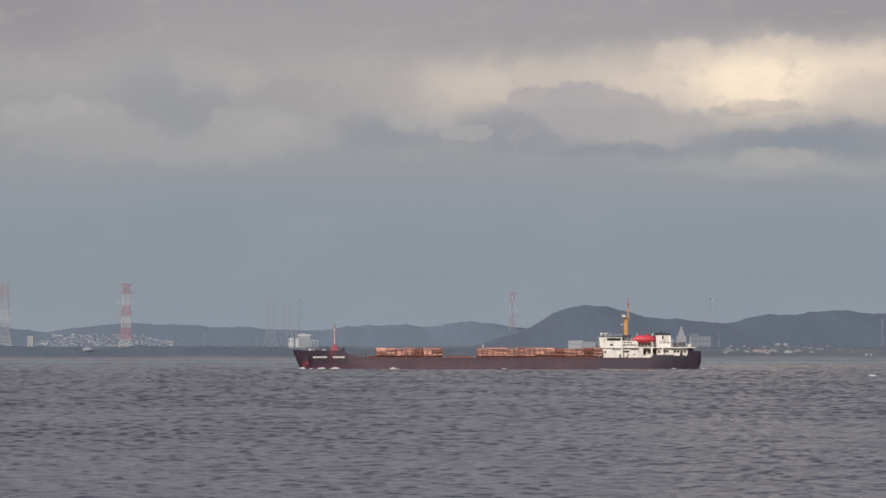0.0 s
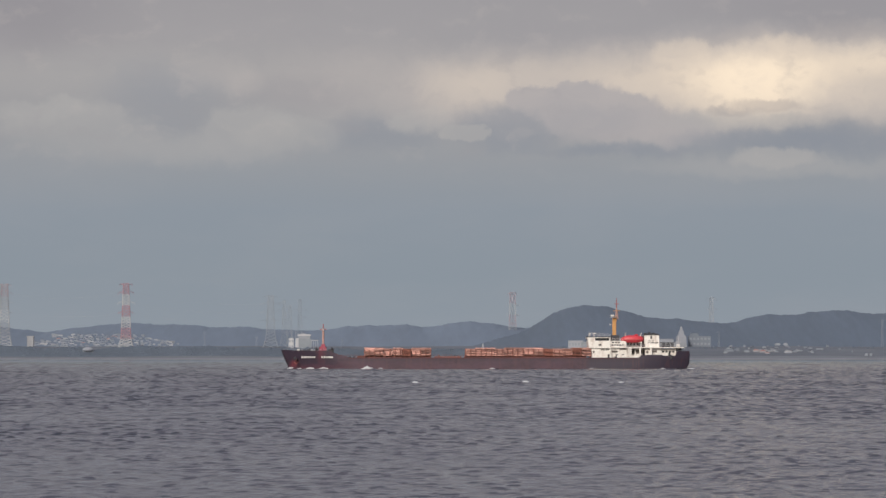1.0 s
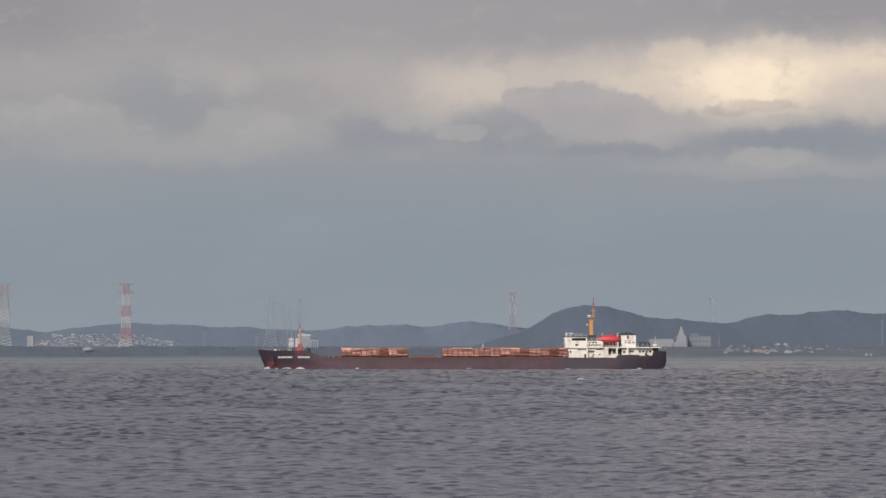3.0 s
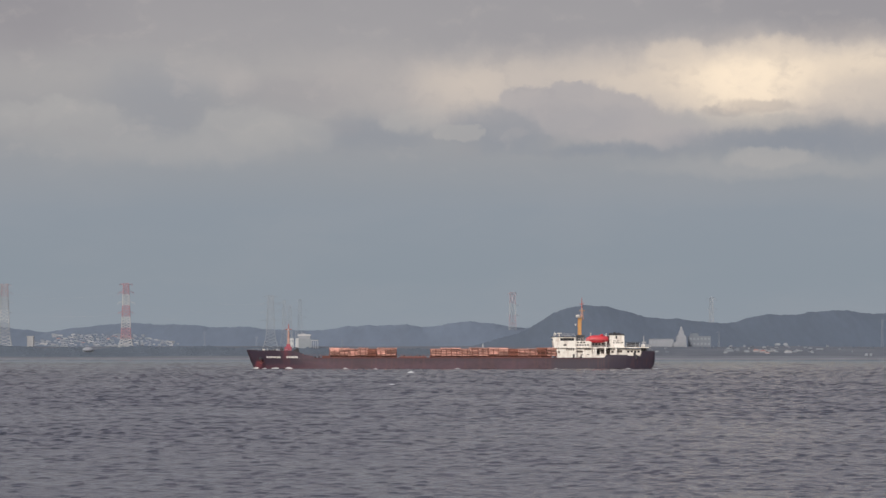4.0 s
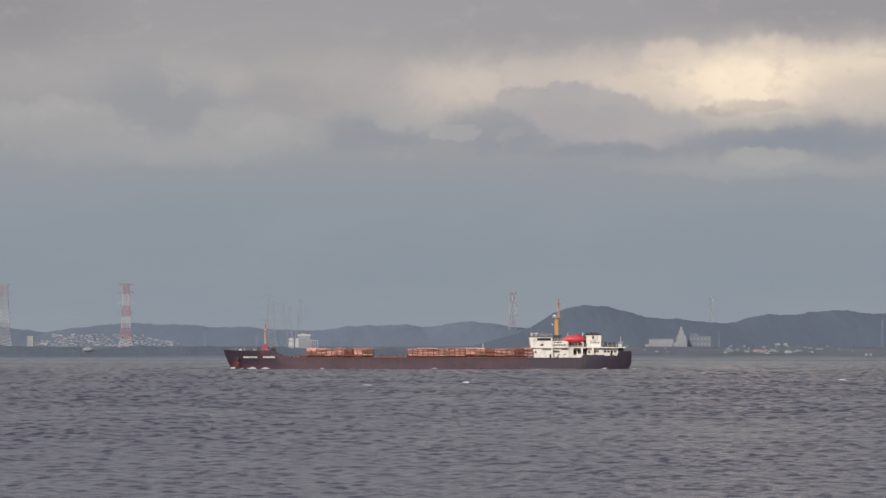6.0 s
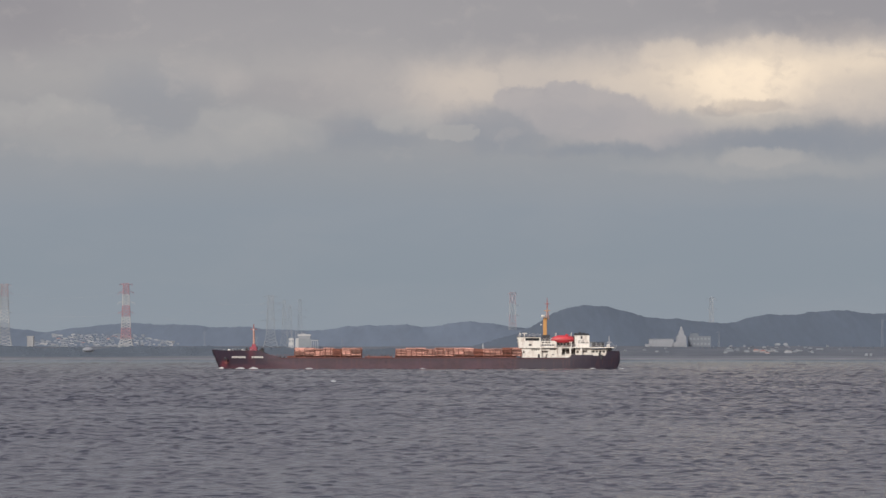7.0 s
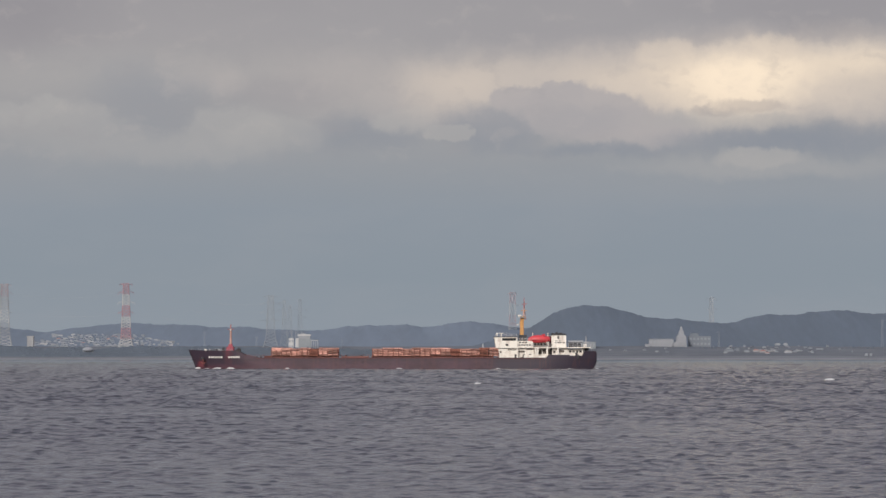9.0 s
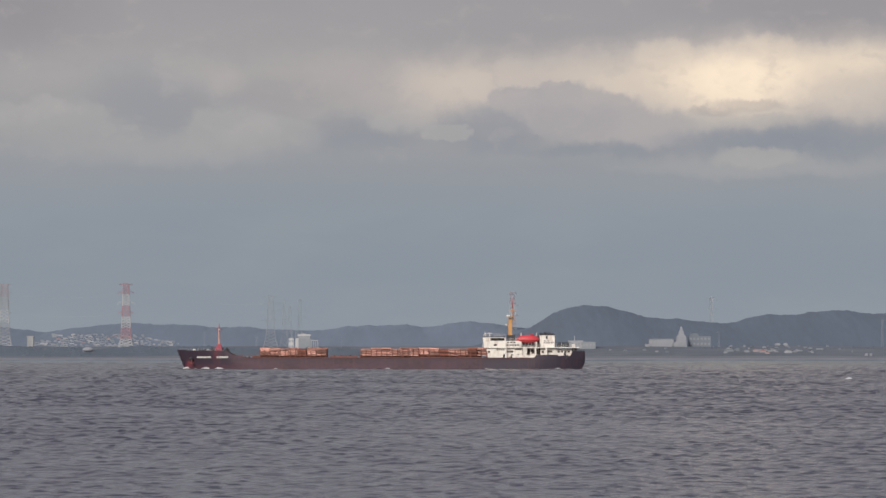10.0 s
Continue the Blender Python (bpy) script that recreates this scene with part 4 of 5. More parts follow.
def make_ship():
    root = empty("cargo_ship", pose(0, SHIP_D, 0), "rusty red and black timber cargo ship with white superstructure", "ship")
    make_hull(root)
    # anchor and pocket at the bow
    part("hawse_pipe", rods(((4.6, -4.1, 3.3), (5.1, -5.2, 3.0), 0.55, 0.4), n=10), DARK, root)
    bm = rods(((5.0, -5.3, 3.0), (5.0, -5.35, 1.7), 0.14), ((4.3, -5.1, 2.1), (5.0, -5.35, 1.6), 0.16, 0.1), ((5.7, -5.5, 2.1), (5.0, -5.35, 1.6), 0.16, 0.1))
    part("anchor", bm, mat("rusty_anchor", (0.17, 0.055, 0.05), 0.8, 0, 0.3, 1.0), root, "rusty red anchor")
    # name on the bow as plain bars
    rng = random.Random(2)
    for a, b in ((370, 394), (405.5, 425)):
        x = sx(a)
        while x < sx(b) - 0.2:
            w = rng.uniform(0.35, 0.6)
            bm = prism([(x, 3.45), (x + w, 3.45), (x + w, 3.98), (x, 3.98)], 0, 0.05)
            for v in bm.verts:
                v.co.y += -hull_half(v.co.x, v.co.z) - 0.07
            part("name_bar", bm, LETTER, root)
            x += w + rng.uniform(0.12, 0.22)
    # forecastle gear
    for a, b, h, m in ((362, 366.5, 6.35, WHITE), (370, 372, 6.5, GREY), (379, 382, 6.2, DARK), (386, 389.5, 6.4, GREY), (394, 396, 6.6, DARK)):
        part("windlass_cover", boxed(sx(a), sx(b), -3.6, -1.4, 4.75, h, bevel=0.15), m, root)
    part("windlass", boxed(sx(367), sx(377), -3, 3, 4.75, 6.1, bevel=0.25), DARK, root)
    part("winch_drum", rods(((sx(385), -3.2, 5.6), (sx(385), 3.2, 5.6), 0.7), n=12), DARK, root)
    part("winch_drum", rods(((sx(391), -4.2, 5.5), (sx(391), 1.2, 5.5), 0.6), n=12), GREY, root)
    part("hatch_hood", boxed(sx(417), sx(424), -4, 4, 4.75, 6.3, bevel=0.2), DARK, root)
    rail(root, [(0.8, -0.9), (4, -3.9), (9, -6.6), (15, -8.0)], 5.6, 0.75, GREY)
    # foremast on a small red house
    part("mast_house", boxed(sx(400.5), sx(413.5), -3.2, 3.2, 4.75, sz(614), bevel=0.15), CRIMSON, root, "crimson mast house")
    part("mast_house_top", prism([(sx(403.5), sz(614)), (sx(411), sz(614)), (sx(410.5), sz(609)), (sx(404.5), sz(609))], -1.6, 1.6), CRIMSON, root)
    x = sx(407.5)
    fore = part("foremast", rods(((x, 0, sz(613)), (x, 0, sz(584)), 0.40, 0.30), n=10), PALE_PINK, root, "pale pinkish foremast")
    part("topmast", rods(((x, 0, sz(586)), (x, 0, sz(573.5)), 0.22, 0.12), n=8), ORANGE, fore, "red foremast top")
    part("crosstree", rods(((x, -1.7, sz(586)), (x, 1.7, sz(586)), 0.12), ((x - 1.0, 0, sz(583)), (x + 1.0, 0, sz(583)), 0.14)), ORANGE, fore)
    part("lantern", rods(((x, -0.3, sz(585)), (x, -0.3, sz(582)), 0.25), n=8), WHITE, fore)
    for a, b in ((398, 401), (425, 429)):
        part("vent", rods(((sx(a), -4.0, 4.75), (sx(a), -4.0, 6.3), 0.35), ((sx(a), -4.0, 6.3), (sx(a) - 0.7, -4.0, 6.5), 0.5)), DARK, root)
    # hatch coamings and covers
    for a, b in ((468, 598), (657, 872)):
        coaming = part("hatch_coaming", boxed(sx(a), sx(b), -6.8, 6.8, 3.05, 3.95), DECK, root)
        n = round((b - a) / 36)
        for k in range(n):
            x0, x1 = sx(a) + (sx(b) - sx(a)) * k / n, sx(a) + (sx(b) - sx(a)) * (k + 1) / n
            part("hatch_cover", boxed(x0 + 0.06, x1 - 0.06, -7.0, 7.0, 3.95, 4.15), DECK, coaming)
    part("mid_house", boxed(sx(604), sx(652), -5.0, 5.0, 3.05, 3.95, bevel=0.1), DECK, root, "low red-brown deck house")
    part("deck_winch", rods(((sx(612), -4.5, 4.1), (sx(612), 3.0, 4.1), 0.3), n=10), DARK, root)
    part("deck_winch", rods(((sx(640), -4.5, 4.1), (sx(640), 3.0, 4.1), 0.3), n=10), DARK, root)
    for px in (445, 456, 463):
        part("bollard", rods(((sx(px), -7.4, 3.05), (sx(px), -7.4, 3.95), 0.3), n=8), DARK, root)
    rail(root, [(sx(437), -8.3), (sx(480), -8.45)], 3.7, 0.75, DECK)
    rail(root, [(sx(600), -8.45), (sx(658), -8.45)], 3.7, 0.75, DECK)
    # cargo stanchions along both sides
    posts = [481 + 9.0 * k for k in range(14)] + [659 + 9.2 * k for k in range(25)]
    for px in posts:
        for y in (-8.05, 8.05):
            part("stanchion", boxed(sx(px) - 0.10, sx(px) + 0.10, y - 0.10, y + 0.10, 3.05, 5.6 + 0.9 * abs(math.sin(px * 1.7))), DECK, root)
    make_superstructure(root)
    return root


def windows_row(root, x0, x1, n, z0, z1, y, material=None):
    for k in range(n):
        a = x0 + (x1 - x0) * (k + 0.18) / n
        b = x0 + (x1 - x0) * (k + 0.82) / n
        part("window", boxed(a, b, y - 0.04, y + 0.1, z0, z1), material or GLASS, root)


def make_superstructure(root):
    z_low, z_mid = 3.05, sz(616)
    # lower house, set back under the boat deck
    lower = part("lower_house", boxed(sx(880), sx(943), -7.4, 7.4, z_low, z_mid), WHITE, root, "white lower deckhouse")
    inner = part("inner_house", boxed(sx(943), sx(972), -5.8, 5.8, z_low, z_mid), WHITE, root, "white recessed deckhouse")
    part("lower_house", boxed(sx(975), sx(1003), -7.0, 7.0, z_low, z_mid), WHITE, root, "white lower deckhouse")
    after = part("after_house", boxed(sx(1002), sx(1030), -6.6, 6.6, z_low, sz(617.5)), WHITE, root, "white after deckhouse")
    # Near-black wall: the shade of the gap is in its colour
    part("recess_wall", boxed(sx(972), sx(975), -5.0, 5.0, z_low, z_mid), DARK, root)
    windows_row(lower, sx(897), sx(912), 4, sz(620.3), sz(617.8), -7.4)
    # Shade inside the openings is put in as dark boxes on the walls
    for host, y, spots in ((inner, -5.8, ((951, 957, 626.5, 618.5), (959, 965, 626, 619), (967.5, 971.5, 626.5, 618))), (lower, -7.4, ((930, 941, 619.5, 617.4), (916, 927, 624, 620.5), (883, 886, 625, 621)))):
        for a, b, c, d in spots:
            part("opening_shade", boxed(sx(a), sx(b), y - 0.06, y + 0.2, sz(c), sz(d)), DIM_PAINT_AND_SHADE, host, "dark panel painting the shade of a deckhouse opening")
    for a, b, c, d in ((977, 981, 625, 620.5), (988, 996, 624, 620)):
        part("opening_shade", boxed(sx(a), sx(b), -7.06, -6.8, sz(c), sz(d)), DIM_PAINT_AND_SHADE, root, "dark panel painting the shade of a deckhouse opening")
    windows_row(after, sx(1004), sx(1028), 4, sz(624), sz(620.5), -6.6)
    for a, b in ((1001.5, 1006), (1019, 1023)):
        part("mooring_gear", boxed(sx(a), sx(b), -8.0, -7.0, 3.05, sz(628), bevel=0.1), DARK, root)
    for px in (909, 923.5, 934):
        part("door", boxed(sx(px), sx(px + 3.6), -7.46, -7.3, z_low, sz(627)), DARK, lower, "dark steel door")
    part("door", boxed(sx(1016), sx(1020), -6.66, -6.5, z_low, sz(624)), DARK, root, "dark steel door")
    # deck edges
    part("boat_deck", boxed(sx(911), sx(1043), -8.4, 8.4, z_mid, sz(614.3)), WHITE, root, "white boat deck edge")
    for px in (914, 945.5, 949.5, 966, 985):
        for y in (-8.1, 8.1):
            part("deck_post", boxed(sx(px) - 0.28, sx(px) + 0.28, y - 0.25, y + 0.25, z_low, z_mid), WHITE, root)
    # bulwark plates below the boat deck
    part("side_plate", boxed(sx(925), sx(947), -8.45, -8.25, z_low, sz(628.5)), WHITE, root)
    part("side_plate", boxed(sx(951), sx(974), -8.45, -8.25, z_low, sz(629)), WHITE, root)
    # wheelhouse with forward-raked front
    bm = prism([(sx(876.5), z_mid - 0.05), (sx(914), z_mid - 0.05), (sx(914), sz(597)), (sx(873), sz(597))], -8.0, 8.0)
    wh = part("wheelhouse", bm, WHITE, root, "white wheelhouse with a raked front")
    bm = boxed(sx(887), sx(911.5), -8.06, -7.9, sz(603.2), sz(598.6))
    part("window", bm, GLASS, wh, "dark strip of side windows")
    for k in range(1, 5):
        x = sx(887) + (sx(911.5) - sx(887)) * k / 5
        part("mullion", boxed(x - 0.05, x + 0.05, -8.1, -8.05, sz(603.2), sz(598.6)), DARK, wh)
    for k in range(7):
        y = -6.9 + k * 2.0
        bm = boxed(sx(874.0) - 0.1, sx(874.0) + 0.15, y, y + 1.7, sz(603), sz(599))
        part("window", bm, GLASS, wh)
    # Shadow gap under the bridge, put in as a near-black strip
    part("bridge_shadow_strip", boxed(sx(881), sx(940), -7.75, -7.3, sz(616.6), sz(614.6)), DARK, root, "dark strip put in as shadow below the bridge")
    part("window", boxed(sx(893), sx(898), -8.06, -7.9, sz(612.2), sz(609.2)), GLASS, wh)
    part("wheelhouse_roof", boxed(sx(872.5), sx(914.5), -8.2, 8.2, sz(597), sz(596.0)), DARK, root, "dark wheelhouse roof edge")
    rail(root, [(sx(875), -8.0), (sx(913), -8.0)], sz(596.2), 0.85, WHITE, 1.4)
    part("searchlight", rods(((sx(878), -5, sz(596)), (sx(878), -5, sz(592)), 0.08), ((sx(876.5), -5, sz(591.5)), (sx(879.5), -5, sz(591.5)), 0.45)), WHITE, root)
    part("radar_scanner", rods(((sx(886), -3, sz(596)), (sx(886), -3, sz(590.5)), 0.15), ((sx(882), -3, sz(590)), (sx(890), -3, sz(590)), 0.14)), WHITE, root)
    for px, py in ((877, 586), (895, 588), (901, 589)):
        part("whip_aerial", rods(((sx(px), -6, sz(596)), (sx(px), -6, sz(py)), 0.04)), GREY, root)
    # middle house
    middle = part("middle_house", boxed(sx(914), sx(940), -7.6, 7.6, sz(614.3), sz(603.5)), WHITE, root, "white middle deckhouse")
    windows_row(middle, sx(915.5), sx(938), 5, sz(612.2), sz(609.8), -7.6)
    windows_row(middle, sx(915.5), sx(932), 3, sz(607.4), sz(605.2), -7.6)
    rail(root, [(sx(914), -7.6), (sx(940), -7.6)], sz(603.5), 0.8, WHITE, 1.4)
    part("locker", boxed(sx(917), sx(931), -3, 3, sz(603.5), sz(593)), DARK, root, "dark mast locker")
    # ochre signal mast
    x = sx(922.5)
    mast = part("mast", boxed(x - 0.62, x + 0.62, -0.7, 0.7, sz(603.5), sz(568), bevel=0.12), YELLOW, root, "ochre yellow main mast")
    part("mast_head", boxed(x - 0.55, x + 0.8, -0.7, 0.7, sz(568), sz(560), bevel=0.1), YELLOW, mast)
    x2 = sx(926.5)
    part("topmast", rods(((x2 - 0.3, -0.3, sz(566)), (x2 - 0.1, 0, sz(545)), 0.17, 0.13), ((x2 + 0.5, 0.3, sz(566)), (x2 + 0.1, 0, sz(545)), 0.17, 0.13), ((x2 - 0.25, 0, sz(560)), (x2 + 0.4, 0, sz(556)), 0.1), ((x2 + 0.4, 0, sz(556)), (x2 - 0.2, 0, sz(551)), 0.1), n=8), PALE_PINK, mast, "pale lattice topmast")
    part("topmast", rods(((x2, 0, sz(545)), (x2, 0, sz(527)), 0.2, 0.07), n=8), ORANGE, mast, "red topmast tip")
    part("yard", rods(((x2, -3, sz(552)), (x2, 3, sz(552)), 0.10), ((x2 - 1.0, 0, sz(550)), (x2 + 1.0, 0, sz(550)), 0.10)), YELLOW, mast)
    part("yard", rods(((x2, -2, sz(540)), (x2, 2, sz(540)), 0.10), ((x2 - 0.7, 0, sz(538)), (x2 + 0.8, 0, sz(538)), 0.12)), ORANGE, mast)
    part("radar_scanner", boxed(sx(915.5), sx(922), -1.6, -0.9, sz(560.8), sz(557.5), bevel=0.15), WHITE, mast, "white radar scanner")
    part("radar_platform", boxed(sx(916), sx(926), -1.8, 1.2, sz(562.3), sz(561.2)), GREY, mast)
    part("floodlight", boxed(sx(914), sx(916.5), -1.4, -0.6, sz(576), sz(573.5), bevel=0.1), WHITE, mast)
    # boat platform and lifeboat
    boats = part("boat_house", boxed(sx(940), sx(967), -4.2, 7.6, sz(614.3), sz(605)), WHITE, root, "white house below the lifeboat")
    windows_row(boats, sx(943), sx(965), 4, sz(611), sz(607.5), -4.2)
    for px in (941, 968):
        bm = rods(((sx(px), -8.1, sz(614)), (sx(px), -8.1, sz(606.5)), 0.22), ((sx(px), -8.1, sz(606.5)), (sx(px), -5.0, sz(603)), 0.2), ((sx(px), -5.0, sz(603)), (sx(px), -5.4, sz(591.5)), 0.18), ((sx(px), -5.4, sz(591.5)), (sx(px), -7.6, sz(590)), 0.16))
        part("davit", bm, WHITE, root, "white boat davit")
    part("davit_frame", boxed(sx(968), sx(974), -5.6, -2.5, sz(614.3), sz(595), bevel=0.15), MAROON, root, "dark maroon davit frame")
    part("davit_winch", boxed(sx(943), sx(952), -5.6, -4.2, sz(605), sz(601.5), bevel=0.15), MAROON, root)
    make_lifeboat(root)
    # funnel casing
    casing = part("funnel_casing", boxed(sx(974), sx(1000), -6.6, 6.6, sz(614.3), sz(593.5)), WHITE, root, "tall white engine casing")
    part("casing_top", boxed(sx(973.5), sx(1000.5), -6.8, 6.8, sz(593.5), sz(592.4)), DARK, casing)
    part("window", boxed(sx(984.5), sx(987.5), -6.68, -6.5, sz(600), sz(594.7)), DARK, casing, "dark louvre")
    for a, b, c, d in ((980, 985, 604.2, 603), (987, 991, 604.2, 603), (980, 983, 607.6, 606.2), (984.5, 992, 607.6, 606.2), (993.5, 998, 607.6, 606.2)):
        part("sign_bar", boxed(sx(a), sx(b), -6.66, -6.55, sz(c), sz(d)), DARK, casing)
    part("funnel_top", boxed(sx(979), sx(996), -4, 3, sz(592.4), sz(590.6)), DARK, casing)
    for px, h in ((977, 589.5), (984, 588.2), (991, 589), (997, 590.5)):
        part("exhaust_pipe", rods(((sx(px), -1.5, sz(593)), (sx(px), -1.5, sz(h)), 0.5), n=10), DARK, casing)
    # gear on the open decks
    for px, y, h in ((916, -7.2, 1.0), (934, -7.0, 0.8), (938, -7.2, 1.2), (969, -7.4, 1.3), (972, -7.2, 0.9)):
        part("vent", rods(((sx(px), y, sz(614.3)), (sx(px), y, sz(614.3) + h), 0.22), ((sx(px), y, sz(614.3) + h), (sx(px) + 0.35, y, sz(614.3) + h + 0.15), 0.3)), DIM_PAINT_AND_SHADE, root)
    for px in (921, 926, 953, 958, 979, 984, 990):
        part("locker", boxed(sx(px), sx(px) + 0.55, -8.0, -7.5, z_low, z_low + 0.9, bevel=0.08), DIM_PAINT_AND_SHADE, root, "small dark deck locker")
    rail(root, [(sx(914), -8.3), (sx(975), -8.3)], sz(614.3), 0.9, GREY, 2.6)
    # gear on the after boat deck
    part("winch_house", boxed(sx(1005), sx(1026), -5.8, 2.0, sz(614.3), sz(607.5), bevel=0.2), DARK, root, "dark covered mooring winch")
    part("awning", boxed(sx(1003), sx(1028), -6.4, 3.0, sz(606.6), sz(605.8)), DARK, root, "dark canvas awning")
    for px in (1004, 1012, 1020, 1027):
        part("awning_post", rods(((sx(px), -6.2, sz(614)), (sx(px), -6.2, sz(606)), 0.08)), GREY, root)
    rail(root, [(sx(1001), -8.3), (sx(1043), -8.3)], sz(614.3), 0.95, GREY, 2.4)
    x = sx(1036)
    part("after_mast", rods(((x, 0, sz(616)), (x, 0, sz(594.5)), 0.22, 0.12), ((x, -1.2, sz(603)), (x, 1.2, sz(603)), 0.08), ((x - 0.7, 0, sz(606)), (x + 0.8, 0, sz(606)), 0.25)), GREY, root, "pale grey after mast")
    part("ensign_staff", rods(((sx(1045), 0, sz(622)), (sx(1049), 0, sz(611)), 0.07)), GREY, root)
    part("liferaft", rods(((sx(1030), -7.4, sz(611.5)), (sx(1036), -7.4, sz(611.5)), 0.5), n=10), WHITE, root, "white liferaft canister")
    part("poop_house", boxed(sx(1030), sx(1040), -4, 4, 3.6, z_mid), DARK, root)
    rail(root, [(sx(1032), -7.9), (sx(1049), -5.5)], sz(622.5), 0.8, GREY)


def make_lifeboat(root):
    """Enclosed boat: rounded hull with a raised canopy."""
    bm = bmesh.new()
    x0, x1, zc = sx(932), sx(972.5), sz(601.2)
    n, m = 22, 14
    rings = []
    for i in range(n + 1):
        t = i / n
        w = max(0.04, math.sin(math.pi * t) ** 0.32) * 1.45
        tall = max(0.04, math.sin(math.pi * t) ** 0.3)
        ring = []
        for k in range(m):
            a = k * math.tau / m
            z = math.sin(a)
            hh = (1.45 if z > 0 else 1.15) * tall
            if z > 0 and t < 0.25:
                hh *= 0.72 + t
            ring.append(bm.verts.new((x0 + (x1 - x0) * t, -6.6 + w * math.cos(a), zc + hh * (abs(z) ** 0.8) * (1 if z > 0 else -1))))
        rings.append(ring)
    for i in range(n):
        for k in range(m):
            bm.faces.new((rings[i][k], rings[i][(k + 1) % m], rings[i + 1][(k + 1) % m], rings[i + 1][k]))
    bm.faces.new(rings[0])
    bm.faces.new(rings[-1][::-1])
    boat = part("lifeboat", bm, RED, root, "bright red enclosed lifeboat", True)
    part("fender", rods(((x0 + 0.8, -8.08, zc - 0.1), (x1 - 0.8, -8.08, zc - 0.1), 0.09)), ORANGE, boat)
    part("cupola", boxed(sx(957), sx(963), -7.3, -5.9, zc + 1.2, zc + 1.75, bevel=0.2), RED, boat)
    part("cradle", rods(((sx(940), -7.5, sz(606)), (sx(940), -5.6, sz(606)), 0.15), ((sx(965), -7.5, sz(606)), (sx(965), -5.6, sz(606)), 0.15)), WHITE, boat)


def make_bundle(x0, x1, top, seed, dark):
    """One lift of sawn-length logs lying fore and aft, 16 m across the hatch."""
    rng = random.Random(seed)
    wood = BARK if dark else WOOD
    root = empty("log_bundle", pose(0, 0, 0), "dark bark-covered log bundle stacked on the hatch" if dark else "pinkish peeled log bundle stacked on the hatch", "logs", "deck cargo of logs")
    core = bmesh.new()
    rows = int((top - 4.15) / 0.31)
    for r in range(rows):
        z = 4.15 + 0.17 + r * 0.31
        y = -7.75 + rng.uniform(0, 0.15) + (0.18 if r % 2 else 0)
        first = True
        while y < 7.8:
            rad = rng.uniform(0.12, 0.21)
            if r >= rows - 2 or y < -6.9 or y > 6.9 or rng.random() < 0.06:
                bm = bmesh.new() if first else core
                a, b = x0 + rng.uniform(-0.15, 0.35), x1 - rng.uniform(-0.15, 0.35)
                rod(bm, (a, y, z + rng.uniform(-0.14, 0.14)), (b, y + rng.uniform(-0.1, 0.1), z + rng.uniform(-0.14, 0.14)), rad, rad * rng.uniform(0.8, 1.0), 7)
                if first:
                    part("log", bm, wood, root)
                first = r < rows - 1 and y < -7.2 or r == rows - 1 and y < -4.0
            y += rad * 2 + 0.03
    tagged(part("log_core", core, wood, root), kind="stuff")
    return root


def make_cargo():
    made = []
    rng = random.Random(9)
    for a, b, n in ((482, 598, 7), (660, 881, 13)):
        for k in range(n):
            x0, x1 = sx(a + (b - a) * k / n) + 0.04, sx(a + (b - a) * (k + 1) / n) - 0.04
            made.append(make_bundle(x0, x1, sz(615.8) + rng.uniform(-0.22, 0.2), 20 + len(made), (a == 660 and k in (8, 11)) or (a == 482 and k == 4)))
    return made


# ---- foam ----
def foam_crest(name, length, height, seed, label, group):
    """A ragged low ridge of foam, thickest in the middle."""
    rng = random.Random(seed)
    bm = bmesh.new()
    n = 16
    front, top, back = [], [], []
    for i in range(n + 1):
        t = i / n
        e = math.sin(math.pi * min(1, max(0, t * 0.96 + 0.02))) ** 0.6
        x = (t - 0.5) * length
        front.append(bm.verts.new((x, -0.5 * e - rng.uniform(0, 0.3), -0.25)))
        top.append(bm.verts.new((x + rng.uniform(-0.02, 0.02) * length, rng.uniform(-0.15, 0.15), height * e * e * rng.uniform(0.5, 1.0))))
        back.append(bm.verts.new((x, 0.5 * e + rng.uniform(0, 0.3), -0.25)))
    for i in range(n):
        bm.faces.new((front[i], front[i + 1], top[i + 1], top[i]))
        bm.faces.new((top[i], top[i + 1], back[i + 1], back[i]))
    return tagged(link_mesh(name, bm, FOAM), label, "foam", group)


def make_foam():
    """Foam that rides with the ship, splashes that run along her side, and whitecaps that rise and sink."""
    riding = []
    for k, (a, b, h) in enumerate(((344, 360, 0.6), (376, 398, 0.45), (400, 420, 0.4), (362, 372, 0.2), (505, 514, 0.3), (700, 712, 0.22), (875, 884, 0.18), (1000, 1012, 0.2), (1051, 1063, 0.14))):
        ob = foam_crest("hull_foam", (b - a) * SH, h * 1.4, 40 + k, "white foam at the waterline of the ship", "foam along the hull")
        riding.append((ob, sx((a + b) / 2), -hull_half(max(3.2, sx((a + b) / 2)), 0) - 0.3))
    return riding


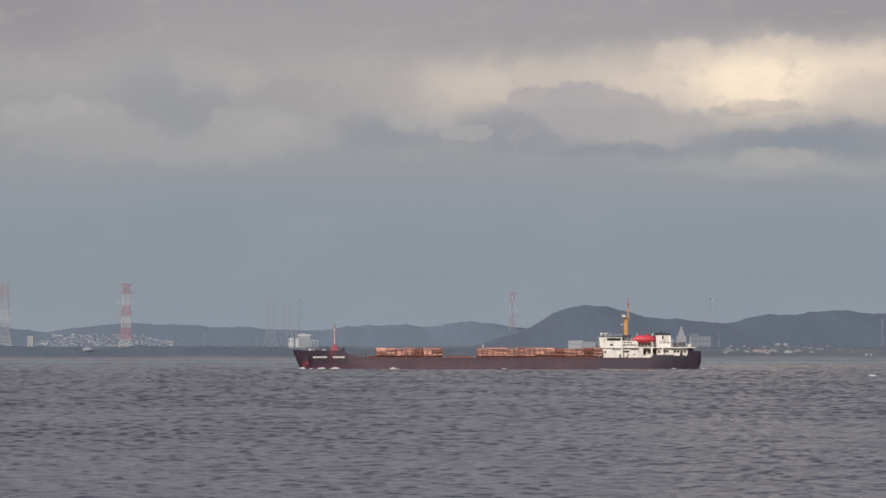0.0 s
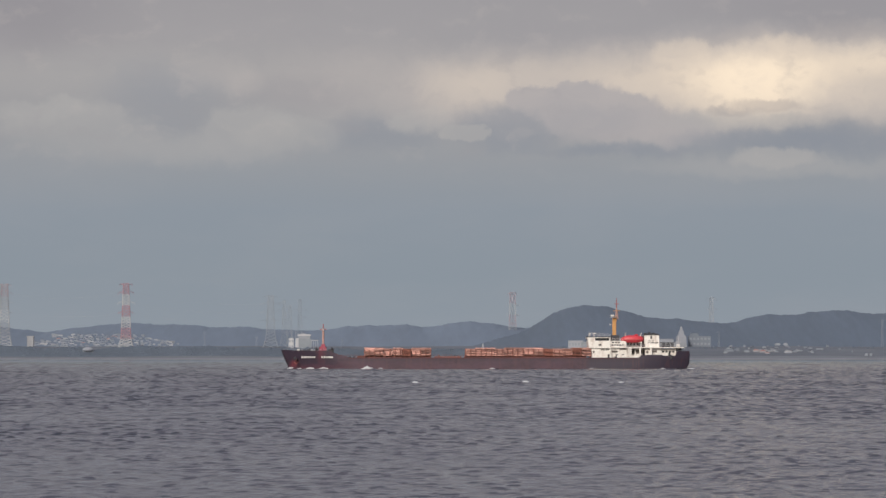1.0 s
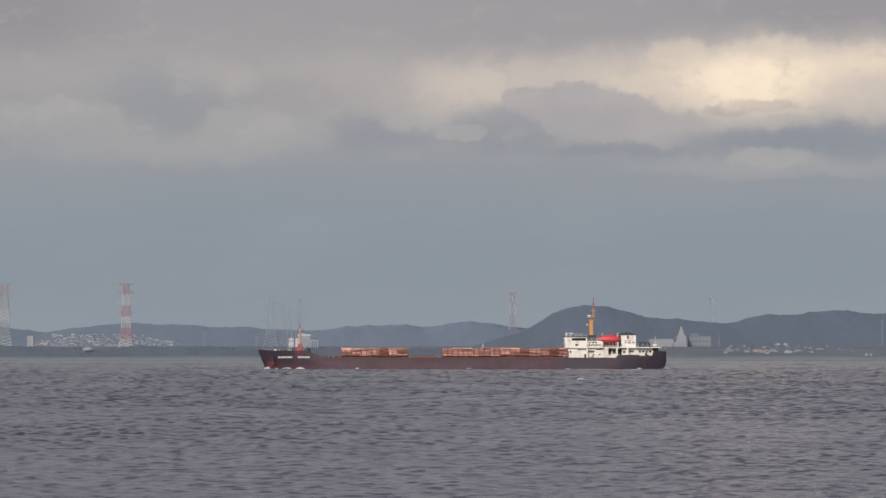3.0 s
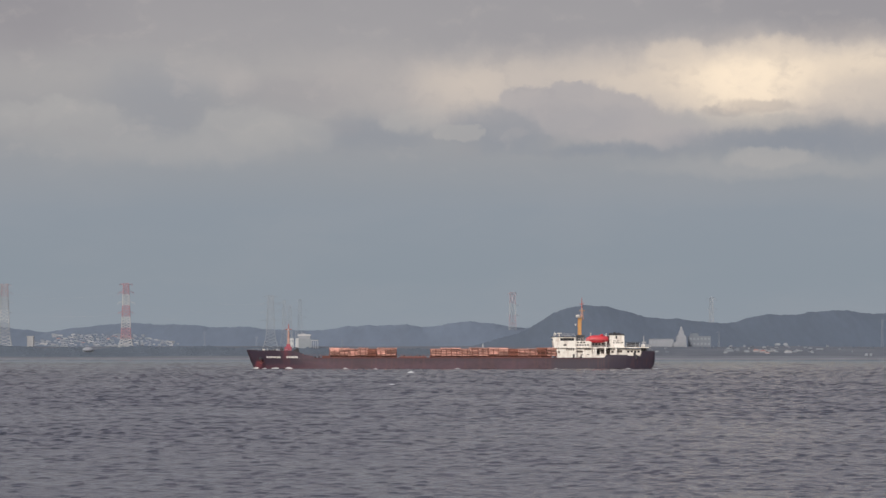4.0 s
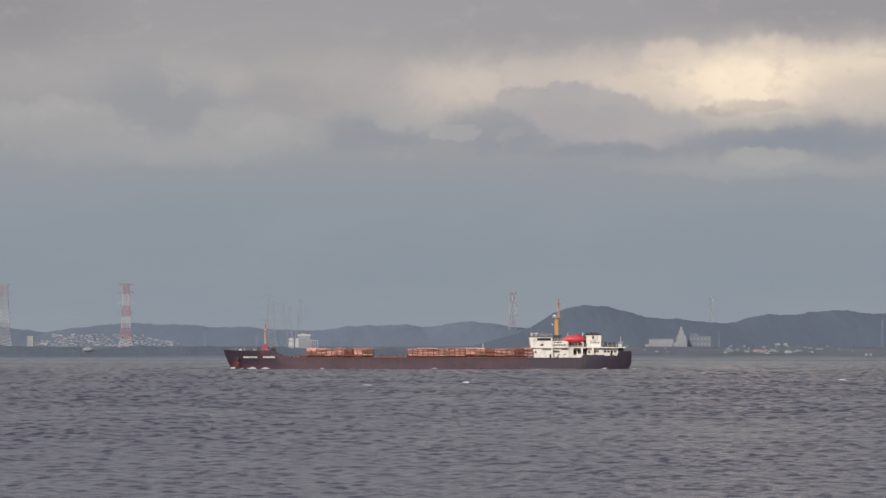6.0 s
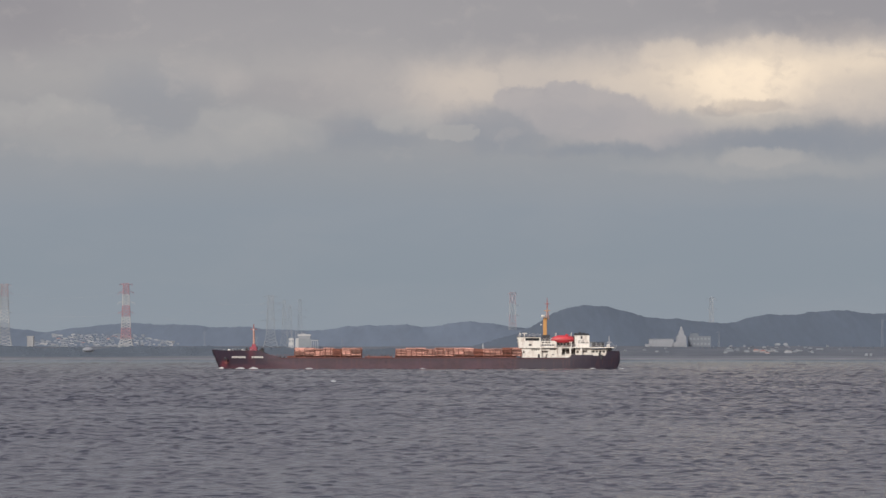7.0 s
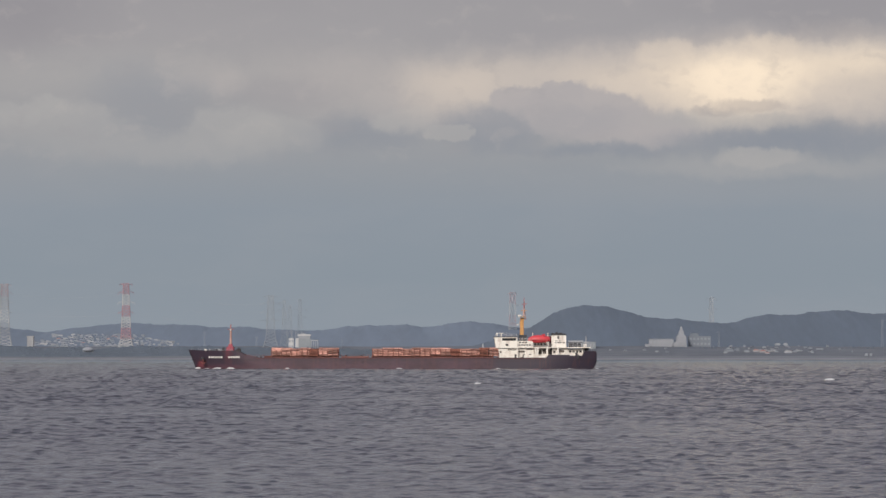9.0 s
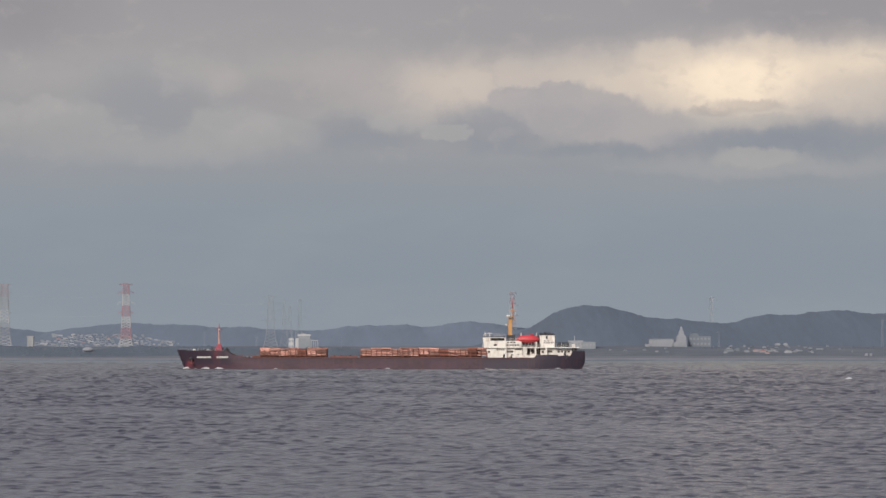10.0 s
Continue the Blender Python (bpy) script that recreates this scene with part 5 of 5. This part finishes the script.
WHITECAPS = (        # time of the crest, across, down, width, across per second, life
    (1.3, 637, 653.5, 30, -46, 1.9), (0.2, 540, 652.5, 16, -30, 1.4), (2.5, 464, 670, 14, -30, 1.2), (0.1, 1540, 666, 18, -30, 1.2), (1.0, 930, 677, 14, -30, 1.2),
    (4.5, 680, 681, 18, -30, 1.6), (4.6, 1358, 671, 14, -28, 1.4), (4.6, 642, 653.5, 15, -40, 1.8), (5.5, 662, 682, 24, -28, 1.5), (5.6, 1500, 673, 24, -28, 1.5),
    (7.1, 588, 676, 12, -30, 1.5), (7.5, 1155, 673, 16, -30, 1.4), (7.5, 1298, 684, 18, -28, 1.2), (7.2, 540, 653.5, 16, -38, 2.0), (9.0, 845, 680, 14, -30, 1.4),
    (9.0, 1468, 673, 22, -26, 1.8), (9.9, 1505, 671, 14, -28, 1.4), (3.3, 1020, 672, 16, -30, 1.4), (6.2, 820, 678, 18, -30, 1.6), (8.3, 1080, 660, 12, -30, 1.4), (2.2, 1085, 660, 12, -30, 1.4),
    (9.5, 831, 676, 16, -30, 1.2), (9.5, 872, 688, 18, -30, 1.2), (4.0, 727, 660, 14, -36, 1.3), (1.0, 735, 678, 14, -30, 1.0), (0.9, 1102, 678, 12, -30, 1.0))


def make_whitecaps():
    made = []
    for k, (t, px, py, w, v, life) in enumerate(WHITECAPS):
        d = EYE_Z * F / (py - 630)
        made.append(foam_crest("whitecap", w * 0.75 / F * d, (6.0 if k == 0 else 1.7) / F * d, 70 + k, "small white breaking wave crest on grey water", "whitecaps"))
    return made


# ---- build ----
backdrop = make_sky()
water = make_sea()
make_land()
make_woods()
make_pylons()
make_power_lines()
make_coast_buildings()
make_houses()
ship = make_ship()
cargo = make_cargo()
riding = make_foam()
whitecaps = make_whitecaps()


# ---- movement ----
BOW_0, SPEED = at(518.0, SHIP_D), -20.45 / F * SHIP_D


def motions():
    for ob in [ship] + cargo:
        walk(ob, [(t, pose(BOW_0 + SPEED * t, SHIP_D, 0)) for t in (0.0, 5.0, 10.0)])
    for ob, x, y in riding:
        walk(ob, [(t, pose(BOW_0 + SPEED * t + x, SHIP_D + y, 0.05 * math.sin(1.7 * t + x))) for t in (0.0, 1.2, 2.4, 3.6, 5.0, 6.2, 7.4, 8.6, 10.0)])
    for ob, (t, px, py, w, v, life) in zip(whitecaps, WHITECAPS):
        d = EYE_Z * F / (py - 630)
        low = -2.8 / F * d - 0.5
        rows = []
        for q in sorted({0.0, 10.0, *[u for u in (t - life, t - life * 0.5, t, t + life * 0.5, t + life) if 0 < u < 10]}):
            f = abs(q - t) / life
            rows.append((q, pose(at(px + v * max(-life, min(life, q - t)), d), d, low if f > 0.75 else 0.16 if f < 0.25 else low * 0.3)))
        walk(ob, rows)
    k = 4960.0 / F
    walk(backdrop, [(t, pose((5.0 - t) * 3.5 * k, 4960, EYE_Z)) for t in (0.0, 5.0, 10.0)])
    walk(water, [(t, pose(5.0 - 1.0 * t, 0.1 * t - 0.5, 0)) for t in (0.0, 5.0, 10.0)])


motions()
